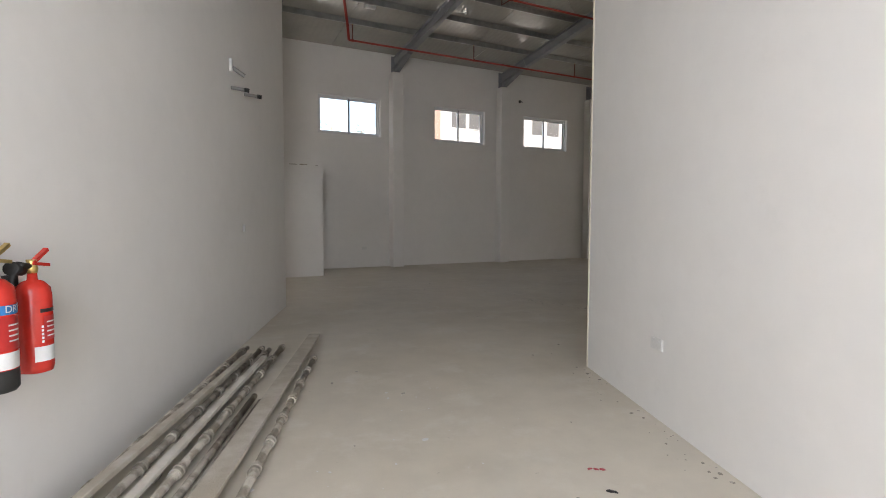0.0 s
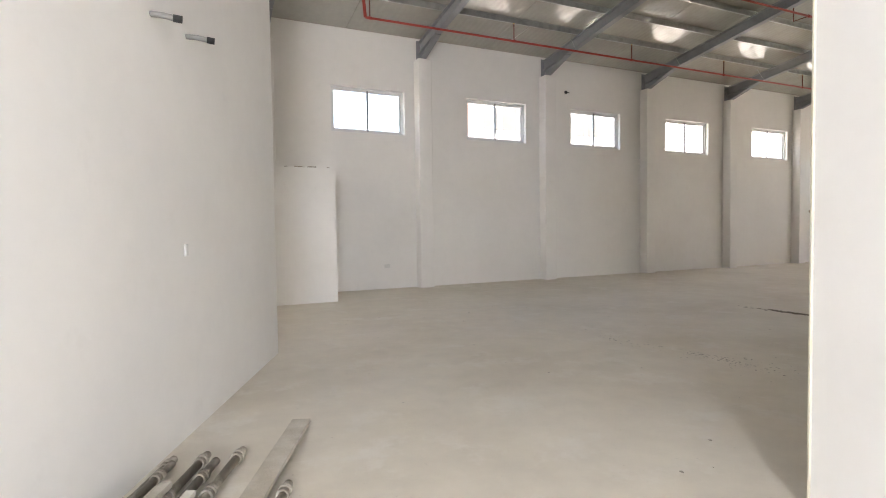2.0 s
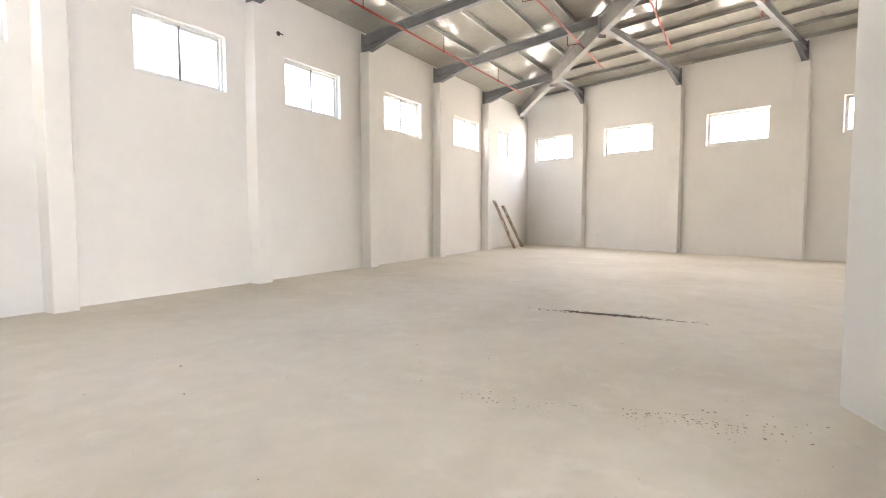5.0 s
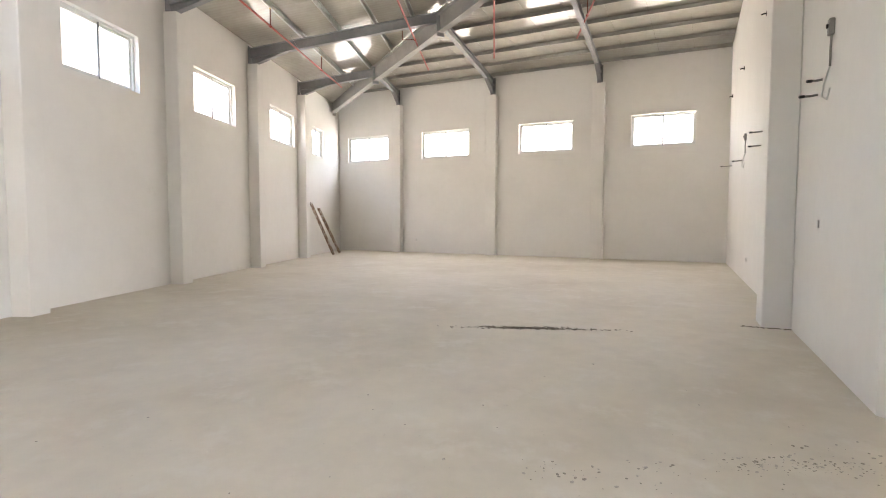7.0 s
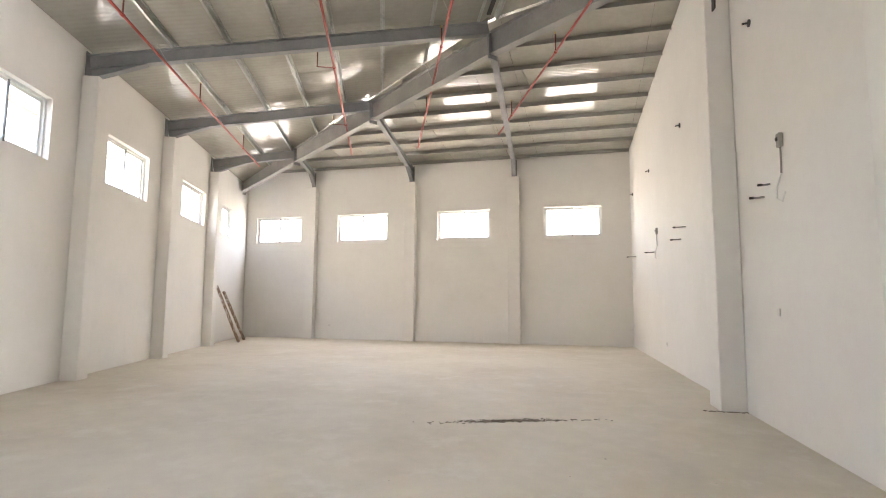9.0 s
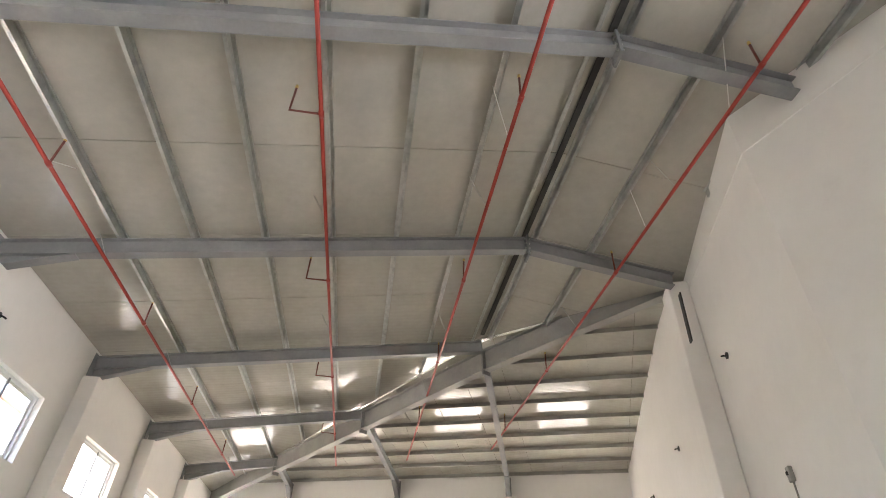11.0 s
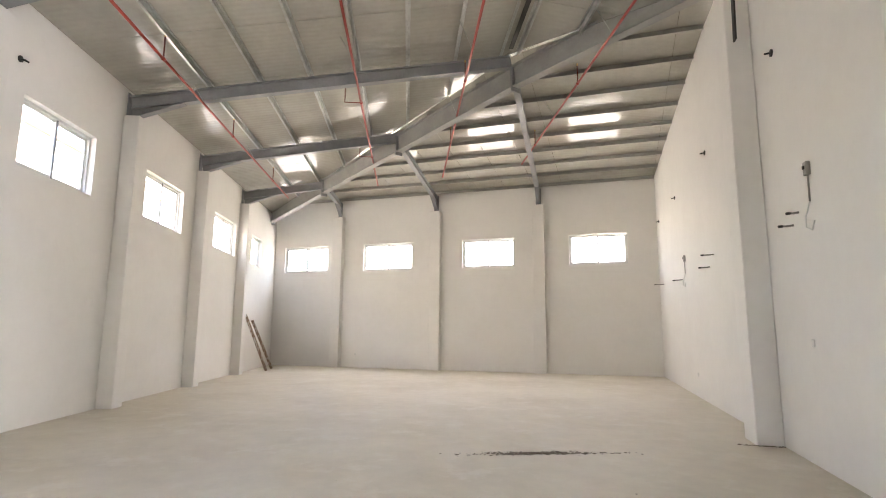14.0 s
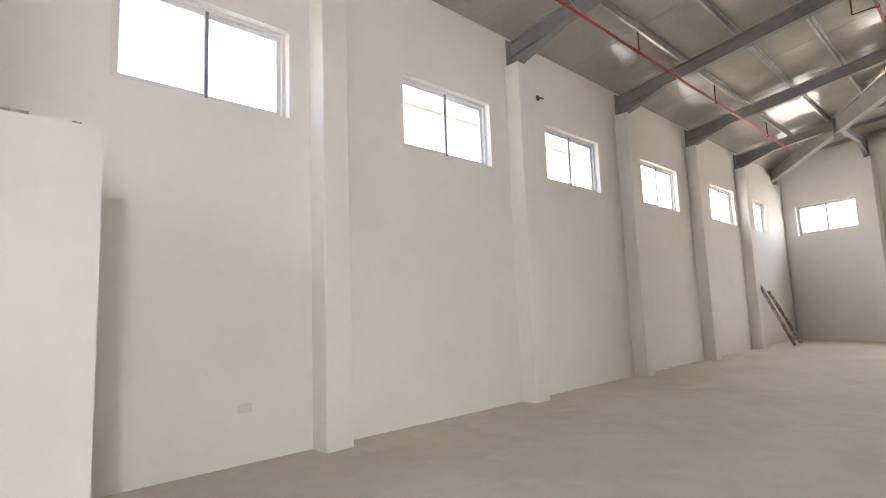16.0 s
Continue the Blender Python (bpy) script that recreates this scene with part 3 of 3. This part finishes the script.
# ---- sprinkler pipes ----
def pipe_run(y, z, x0, x1, stubs, side):
    ob = base("sprinkler_pipe", Matrix.Identity(4), "long red painted sprinkler pipe with upright branches", "pipe", "sprinkler pipes")
    part("run", tube([(x0, y, z), (x1, y, z)], 0.025), REDPIPE, ob)
    for x in stubs:
        pts = [(x, y, z)] + ([(x, y + side, z)] if side else []) + [(x, y + side, z + 0.4)]
        b = part("branch", tube(pts, 0.014, 8), RUST, ob)
        part("sprinkler_head", lathe([(0.012, 0), (0.022, 0.02), (0.012, 0.04), (0.02, 0.05)], 8, Matrix.Translation((x, y + side, z + 0.4))), BRASS, b)
        part("coupling", tube([(x - 0.04, y, z), (x + 0.04, y, z)], 0.033), REDPIPE, ob)
    for x in stubs:
        part("hanger_rod", tube([(x + 1.9, y, z + 0.02), (x + 1.9, y + 0.25, roof_z(y) - 0.1)], 0.005, 6), GALV, ob)


pipe_run(-1.25, 6.03, -2.1, 15.2, (-2.0, 1.65, 5.45, 9.15, 13.0), 0.0)
pipe_run(-4.36, 6.5, -3.6, 15.0, (0.75, 4.2, 8.05, 11.85), 0.36)
pipe_run(-6.6, 6.7, -4.2, 14.5, (0.3, 4.05, 7.2, 11.0), 0.0)
pipe_run(-9.05, 6.78, -4.6, 13.0, (-0.5, 3.45, 7.3, 11.2), 0.0)
ob = base("sprinkler_main", Matrix.Identity(4), "red painted sprinkler main crossing under the rafters", "pipe", "sprinkler pipes")
part("run", tube([(-2.1, -1.25, 6.03), (-2.15, -1.3, 6.42), (-4.9, -8.5, 6.62), (-5.1, -9.1, 6.62)], 0.035), REDPIPE, ob)

# thin white tie wires from purlins down to the pipes
for a, b in (((-1.2, -4.3, 6.62), (-1.05, -4.0, 6.95)), ((0.9, -6.6, 6.72), (0.6, -6.35, 7.3)), ((0.1, -9.05, 6.8), (-0.5, -8.75, 7.25)), ((1.6, -1.25, 6.05), (2.2, -1.16, 6.5)), ((2.3, -9.05, 6.8), (2.0, -8.75, 7.25))):
    thing("tie_wire", tube([a, b], 0.006, 6), PLASTIC, "thin white tie wire holding a sprinkler pipe", "wire", "tie wires")

# lamp sockets under purlins
lamp = base("ceiling_sensor", pose(-1.84, -3.28, 6.72), "small white round sensor with a black lead", "sensor")
part("body", lathe([(0.03, -0.05), (0.055, -0.03), (0.055, 0.0), (0.03, 0.02)], 16), PLASTIC, lamp)
part("lead", tube([(0.0, 0.0, 0.0), (0.09, 0.02, 0.02), (0.13, 0.03, -0.07)], 0.01, 6), BLACK, lamp)
part("bracket", cube((-0.06, -0.02, 0.0), (0.06, 0.02, 0.06)), BLACK, lamp)
jb = base("junction_box", pose(-1.87, -2.2, 6.6), "small white plastic junction box under a purlin", "junction box")
part("body", cube((-0.14, -0.05, -0.06), (0.14, 0.05, 0.06), None, 0.01), PLASTIC, jb)
part("lead", tube([(0.14, 0, 0), (0.18, 0.0, 0.1), (0.2, 0.0, 0.2)], 0.008, 6), BLACK, jb)


# ---- wall fittings ----
def socket(m, w=0.15):
    ob = base("wall_socket", m, "white plastic power socket plate on the wall", "socket", "wall sockets")
    part("plate", cube((-w / 2, -0.016, -0.045), (w / 2, 0, 0.045), None, 0.006), PLASTIC, ob)
    for sx in (-0.25, 0.25) if w > 0.08 else ():
        part("rocker", cube((sx * w - 0.01, -0.02, 0.012), (sx * w + 0.01, -0.014, 0.032)), LABEL, ob)
        part("outlet", cube((sx * w - 0.014, -0.0175, -0.026), (sx * w + 0.014, -0.015, -0.004)), PLASTIC, ob)


def on(p, ang, z):
    return Matrix.Translation((p.x, p.y, z)) @ Matrix.Rotation(radians(ang), 4, "Z")


socket(pose(-1.16, NORTH, 0.57))
socket(on(NE + 4.0 * EDIR, EANG, 0.53), 0.1)
socket(on(SW + 8.84 * SDIR, SANG, 0.52), 0.1)
socket(on(CH - 1.38 * WAY, 68 + 180, 0.565), 0.17)
socket(on(SW + 2.06 * SDIR, SANG, 1.38), 0.07)
socket(on(LE - 2.59 * WAY, 68, 1.36), 0.05)


def stub(m, ln=0.16, r=0.013):
    ob = base("conduit_stub", m, "capped pipe stub sticking out of the wall", "pipe stub", "conduit stubs")
    part("tube", tube([(0, 0.01, 0), (0, -ln * 0.6, -0.01), (0.03, -ln, -0.015)], r, 8), GREYPL, ob)
    part("cap", tube([(0.03, -ln, -0.015), (0.045, -ln - 0.05, -0.02)], r * 1.25, 8), BLACK, ob)


def detector_hole(m):
    ob = base("cable_outlet", m, "dark cable outlet high on the wall", "cable outlet", "cable outlets")
    part("ring", lathe([(0.028, 0), (0.05, 0), (0.05, 0.018), (0.028, 0.018)], 14, Matrix.Rotation(radians(90), 4, "X")), DARKMETAL_SHADE, ob)
    part("lead", tube([(0, 0, 0), (0.02, -0.06, -0.01), (0.05, -0.1, -0.03)], 0.014, 6), BLACK, ob)


detector_hole(pose(4.43, NORTH, 5.42))
for s in (2.55, 6.73, 10.66, 14.0):
    detector_hole(on(SW + s * SDIR, SANG, 5.17))


def outlet_set(p, ang, z):
    """A grey isolator with a lead that hangs out of the wall below it, and pipe ends beside it."""
    ob = base("isolator_switch", on(p, ang, z), "grey isolator switch with a loose hanging lead", "switch", "isolator switches")
    part("case", cube((-0.045, -0.05, -0.08), (0.045, 0, 0.08), None, 0.008), GREYPL, ob)
    part("knob", cube((-0.016, -0.068, -0.01), (0.016, -0.05, 0.03), None, 0.004), BLACK, ob)
    part("conduit", tube([(0.0, -0.02, -0.08), (0.012, -0.025, -0.2), (-0.01, -0.02, -0.38)], 0.011, 8), GREYPL, ob)
    pts = [(-0.01, -0.02, -0.38), (-0.05, -0.06, -0.55), (0.0, -0.08, -0.68), (0.07, -0.05, -0.72), (0.12, -0.04, -0.62)]
    part("lead", tube(pts, 0.009, 6), PLASTIC, ob)


Z = Vector((0, 0, 1))
outlet_set(SW + 1.74 * SDIR, SANG, 3.34)
stub(on(SW + 2.35 * SDIR, SANG, 2.8), 0.13)
stub(on(SW + 2.15 * SDIR, SANG, 2.92), 0.1)
outlet_set(SW + 9.65 * SDIR, SANG, 3.34)
stub(on(SW + 10.2 * SDIR, SANG, 2.85), 0.2)
stub(on(SW + 6.55 * SDIR, SANG, 3.02), 0.2)
stub(on(SW + 7.0 * SDIR, SANG, 2.82), 0.17)
stub(on(SW + 13.6 * SDIR, SANG, 3.02), 0.25)
# stubs on the passage wall
stub(on(LE - 3.0 * WAY, 68, 2.9), 0.13, 0.02)
stub(on(LE - 2.45 * WAY, 68, 2.95), 0.14, 0.02)
clip = base("pipe_clip", on(LE - 3.03 * WAY, 68, 3.08), "pale bracket with a capped pipe end", "bracket")
part("plate", cube((-0.04, -0.03, -0.02), (0.02, 0.0, 0.12), None, 0.006), PLASTIC, clip)
part("tube", tube([(0.0, -0.02, 0.03), (0.05, -0.14, -0.05)], 0.022, 8), GREYPL, clip)


# ---- fire extinguishers ----
def extinguisher(m, r, h, black_foot, blue):
    ob = base("fire_extinguisher", m, "red fire extinguisher on the wall, " + ("blue label and black foot" if blue else "white label"), "fire extinguisher", "fire extinguishers")
    part("cylinder", lathe([(r * 0.55, 0), (r * 0.93, 0.008), (r, 0.03), (r, h - 0.07), (r * 0.93, h - 0.035), (r * 0.6, h - 0.008), (r * 0.3, h), (r * 0.26, h + 0.03)], 28), REDENAMEL, ob)
    if black_foot:
        part("foot_ring", lathe([(r * 0.9, -0.035), (r * 1.03, -0.02), (r * 1.03, 0.05), (r * 1.0, 0.055)], 28), BLACK, ob)
    part("valve", lathe([(0.02, h + 0.03), (0.024, h + 0.05), (0.018, h + 0.075), (0.022, h + 0.09)], 12), BRASS, ob)
    hm = Matrix.Translation((0, 0, h + 0.085))
    part("lever", add_box(cube((-0.012, -0.02, -0.01), (0.10, 0.0, 0.006), hm @ Matrix.Rotation(radians(-28), 4, "Y")), (-0.012, -0.02, -0.02), (0.10, 0.0, -0.006), hm @ Matrix.Rotation(radians(8), 4, "Y")), REDENAMEL if not blue else BRASS, ob)
    part("hose", tube([(-0.01, 0, h + 0.06), (-0.07, 0.01, h + 0.075), (-r - 0.03, 0.02, h + 0.02), (-r - 0.045, 0.02, h - 0.08), (-r - 0.03, 0.02, h * 0.5)], 0.014, 10), BLACK, ob)
    part("nozzle", tube([(-r * 0.4, 0.03, h + 0.05), (-r * 1.5, 0.02, h + 0.06)], 0.03, 12), BLACK, ob)

    def band(name, z0, z1, a0, a1, mat, grow=0.0015):
        bm = bmesh.new()
        k = 14
        for lo_r, hi_r in ((r + 0.0002, r + grow),):
            va, vb = [], []
            for i in range(k + 1):
                a = radians(a0 + (a1 - a0) * i / k)
                c, s = math.cos(a) * hi_r, math.sin(a) * hi_r
                va.append(bm.verts.new((c, s, z0)))
                vb.append(bm.verts.new((c, s, z1)))
            for i in range(k):
                bm.faces.new((va[i], va[i + 1], vb[i + 1], vb[i])).smooth = True
        return part(name, bm, mat, ob)
    band("white_label", h * 0.14, h * 0.30, -150, -40, LABEL)
    if blue:
        band("blue_label", h * 0.66, h * 0.75, -150, -40, LABELBLUE)
        band("red_label", h * 0.32, h * 0.64, -140, -50, LABELRED)
        cu = bpy.data.curves.new("lettering", "FONT")
        cu.body, cu.size = "DRY P", 0.04
        tmp = bpy.data.objects.new("tmp", cu)
        me = bpy.data.meshes.new_from_object(tmp)
        bpy.data.objects.remove(tmp)
        for v in me.vertices:
            a = radians(-118) + v.co.x / r
            v.co = Vector((math.cos(a) * (r + 0.003), math.sin(a) * (r + 0.003), h * 0.68 + v.co.y))
        me.materials.append(LABEL)
        t = new("lettering", me)
        t.parent = ob
        tagged(t, "white lettering")
    else:
        band("black_label", h * 0.66, h * 0.70, -130, -40, BLACK)
        band("red_label", h * 0.36, h * 0.62, -120, -50, LABELRED)
        for k in range(5):
            band("logo_bar", h * (0.34 + 0.04 * k), h * (0.365 + 0.04 * k), -128, -121, LABEL, 0.003)
    for k in range(4):
        band("print_line", h * (0.40 + 0.05 * k), h * (0.415 + 0.05 * k), -110, -70, LABEL, 0.003)
    part("bracket", cube((-0.02, r, h - 0.03), (0.02, 0.115, h + 0.02)), BLACK, ob)


for s, z, r, h, bf in ((-6.60, 0.805, 0.070, 0.415, False), (-6.85, 0.835, 0.078, 0.42, True)):
    p = LE + s * WAY + 0.115 * SIDE
    extinguisher(on(p, 68, z), r, h, bf, bf)


# ---- scaffold pile along the passage wall ----
def pile(s, o, z):
    p = LE + (s - 0.1) * WAY + o * SIDE
    return Vector((p.x, p.y, z))


def standard(s0, s1, o0, o1, z, r=0.026, gap=0.42, start=0.08):
    a, b = pile(s0, o0, z), pile(s1, o1, z)
    ob = base("scaffold_standard", Matrix.Translation(a), "cement-splashed steel scaffold tube with cup collars, lying on the floor", "scaffold tube", "scaffold pile")
    d = b - a
    part("tube", tube([(0, 0, 0), d], r, 12), SCAFF, ob)
    ln, u = d.length, d.normalized()
    x = start
    while x < ln - 0.03:
        for q, rr in ((0, r * 1.45), (0.045, r * 1.4)):
            if x + q < ln - 0.05:
                c = u * (x + q)
                part("collar", tube([c - u * 0.016, c - u * 0.01, c + u * 0.01, c + u * 0.016], rr, 12), SCAFF, ob)
        x += gap
    return ob


standard(-3.05, -7.0, 0.12, 0.10, 0.048, 0.024, 0.5)
standard(-3.0, -7.0, 0.31, 0.24, 0.048, 0.026, 0.46)
standard(-3.1, -6.9, 0.40, 0.36, 0.048, 0.026, 0.44, 0.2)
standard(-2.95, -7.0, 0.52, 0.48, 0.05, 0.027, 0.48)
standard(-4.6, -7.1, 0.60, 0.58, 0.036, 0.024, 5.0, 9)
standard(-4.75, -7.1, 0.68, 0.65, 0.036, 0.024, 5.0, 9)
standard(-3.45, -7.2, 0.93, 0.92, 0.048, 0.026, 0.40)
standard(-3.3, -6.5, 0.22, 0.17, 0.125, 0.022, 0.55, 0.15)


def plank(s0, s1, o0, o1, w, t, z, z1, label, mat):
    a, b = pile(s0, o0, z), pile(s1, o1, z1)
    ob = thing("plank", cube((0, -w / 2, 0), ((b - a).length, w / 2, t), along(a, b), 0.004), mat, label, "plank", "scaffold pile")


plank(-2.5, -7.3, 0.81, 0.74, 0.135, 0.03, 0.06, 0.075, "wide cement-stained timber plank on the scaffold pile", WOOD)
plank(-3.65, -7.3, 0.47, 0.40, 0.055, 0.03, 0.10, 0.10, "narrow pale wooden batten lying on the tubes", PALEWOOD)
plank(-3.55, -7.2, 0.30, 0.19, 0.06, 0.035, 0.10, 0.15, "dirty wooden batten lying on the tubes", WOOD)


# ---- ladders in the far corner ----
def ladder(foot, head, w):
    foot, head = Vector(foot), Vector(head)
    ob = base("ladder", Matrix.Translation(foot), "dirty paint-spattered wooden ladder leaning in the corner", "ladder", "ladders")
    d = head - foot
    u = d.normalized()
    side = Vector((1, 0.1, 0)).normalized()
    for sx in (-w / 2, w / 2):
        m = along(side * sx, side * sx + d, (0, -1, 0.3))
        part("rail", cube((0, -0.022, -0.03), (d.length, 0.022, 0.03), m, 0.004), DIRTYWOOD, ob)
    k = 0.22
    while k < d.length - 0.1:
        c = u * k
        part("rung", tube([c - side * w / 2, c + side * w / 2], 0.016, 8), DIRTYWOOD, ob)
        k += 0.27


ladder((16.78, -0.42, 0.0), (16.05, 0.22, 2.0), 0.2)
ladder((17.85, -0.35, 0.0), (17.05, 0.25, 1.80), 0.22)

# ---- dirt and crumbs on the floor ----
random.seed(21)


def crumbs(name, spots, mat, label, smin, smax, flat=0.5):
    bm = bmesh.new()
    for x, y in spots:
        s = smin + (smax - smin) * random.random() ** 2.5
        r = bmesh.ops.create_icosphere(bm, subdivisions=1, radius=s)
        a = random.random() * 6
        for v in r["verts"]:
            c = v.co * (1 + 0.5 * noise.noise(v.co * 60 + Vector((x * 9, y * 9, 0))))
            v.co = Vector((x + c.x * math.cos(a) * 1.5 - c.y * math.sin(a), y + c.x * math.sin(a) * 1.5 + c.y * math.cos(a), max(0.0, c.z * flat + s * flat * 0.5)))
    return thing(name, bm, mat, label, "rubble", kind="stuff")


g = random.gauss
line = [(3.45 + g(0, 0.045), -7.05 + g(0, 0.33)) for _ in range(520)] + [(3.42 + g(0, 0.035), -5.9 - 2.5 * random.random()) for _ in range(70)]
crumbs("dirt_line", line, DIRT, "dark line of dirt along a floor joint", 0.005, 0.022, 0.25)
row = [(-0.35 + g(0, 0.07), -8.45 + g(0, 0.28)) for _ in range(150)] + [(-0.55 + g(0, 0.10), -7.3 + g(0, 0.35)) for _ in range(60)] + [(-0.25 + g(0, 0.25), -8.8 + g(0, 0.4)) for _ in range(40)]
crumbs("cement_crumbs", row, CRUMB, "small grey cement crumbs scattered on the floor", 0.003, 0.011, 0.4)
foot = SW + 3.30 * SDIR
crumbs("dirt_line", [(foot.x + SIN.x * t + 0.02 * g(0, 1), foot.y + SIN.y * t + 0.02 * g(0, 1)) for t in [0.55 * random.random() for _ in range(120)]], DIRT, "dirt gathered at the pilaster's foot", 0.005, 0.02, 0.3)
loose = [(-6 + 8 * random.random(), -13 + 10 * random.random()) for _ in range(70)]
loose = [p for p in loose if (Vector((*p, 0)) - LE).dot(SIDE) > 1.1 or p[1] > -5]
crumbs("cement_crumbs", loose, CRUMB, "few scattered crumbs on the cement floor", 0.004, 0.014, 0.5)
edge = [tuple((CH - t * WAY - (0.03 + abs(g(0, 0.12))) * SIDE).xy) for t in [5 * random.random() for _ in range(70)]]
crumbs("cement_crumbs", edge, CRUMB, "plaster crumbs along the foot of the passage wall", 0.004, 0.016, 0.4)
near = [(-5.5 + g(0, 0.5), -11.9 + g(0, 0.4)) for _ in range(16)] + [(-4.6 + g(0, 0.25), -11.0 + g(0, 0.5)) for _ in range(20)]
crumbs("cement_crumbs", near, LABEL, "pale plaster flecks on the passage floor", 0.004, 0.02, 0.25)
crumbs("red_scrap", [(-4.28, -12.5), (-4.25, -12.52), (-4.31, -12.48)], PINK, "small crumpled red paper scrap on the floor", 0.012, 0.016, 0.4)
crumbs("dirt_chip", [(-4.4, -12.73), (-4.38, -12.75)], BLACK, "small dark chip lying on the floor", 0.014, 0.02, 0.3)


# ---- neighbouring building seen through the windows ----
def neighbour(x0, x1, y, h):
    ob = base("apartment_building", pose(x0, y, -0.12), "cream rendered neighbouring building with dark windows and brown bands", "building")
    L = x1 - x0
    part("wall", cube((0, 0, 0), (L, 6, h)), FACADE, ob)
    part("roof", cube((-0.2, -0.2, h), (L + 0.2, 6.2, h + 0.3)), FACADETRIM, ob)
    part("pier", cube((0.1, -0.12, 0), (0.5, 0.0, h)), FACADETRIM, ob)
    x = 1.15
    while x < L - 2.5:
        for sx in (x, x + 1.02):
            for fl in range(3):
                z = 0.05 + 3.0 * fl
                w = part("window", cube((sx - 0.05, -0.05, z), (sx + 0.87, 0.02, z + 1.15)), FACADE, ob)
                part("pane", cube((sx, -0.065, z + 0.05), (sx + 0.82, -0.045, z + 1.1)), FARGLASS, w)
        x += 5.0


neighbour(5.4, 26.0, 9.0, 9.2)


# ---- tree outside the first window ----
def tree(x, y, h):
    ob = base("tree", pose(x, y, -0.12), "thin sparse green tree outside beyond the wall", "tree")
    bm = bmesh.new()
    rng = random.Random(5)
    tips = []
    for k in range(6):
        add_tube(bm, [(0.03 * math.cos(k * q), 0.03 * math.sin(k * q), h * 0.55 * q / 5) for q in range(6)], 0.07 - 0.006 * k, 8) if k == 0 else None
        a = k * math.tau / 6 + rng.random()
        end = Vector((1.3 * math.cos(a), 0.9 * math.sin(a), h * (0.78 + 0.2 * rng.random())))
        start = Vector((0, 0, h * 0.5))
        mid = start.lerp(end, 0.5) + Vector((0, 0, 0.25))
        add_tube(bm, [start, mid, end], 0.025, 6)
        tips += [mid.lerp(end, f) for f in (0.2, 0.5, 0.8, 1.0)]
    part("trunk", bm, BARK, ob)
    bm = bmesh.new()
    for p in tips:
        for _ in range(26):
            c = p + Vector((rng.gauss(0, 0.2), rng.gauss(0, 0.2), rng.gauss(0, 0.16)))
            m = Matrix.Translation(c) @ Matrix.Rotation(rng.random() * 6, 4, "Z") @ Matrix.Rotation(rng.random() * 2, 4, "X")
            v = [bm.verts.new(m @ Vector(q)) for q in ((-0.06, 0, 0), (0, -0.022, 0.006), (0.07, 0, 0), (0, 0.022, 0.006))]
            bm.faces.new(v)
    part("crown", bm, LEAF, ob)


tree(0.9, 8.6, 5.9)
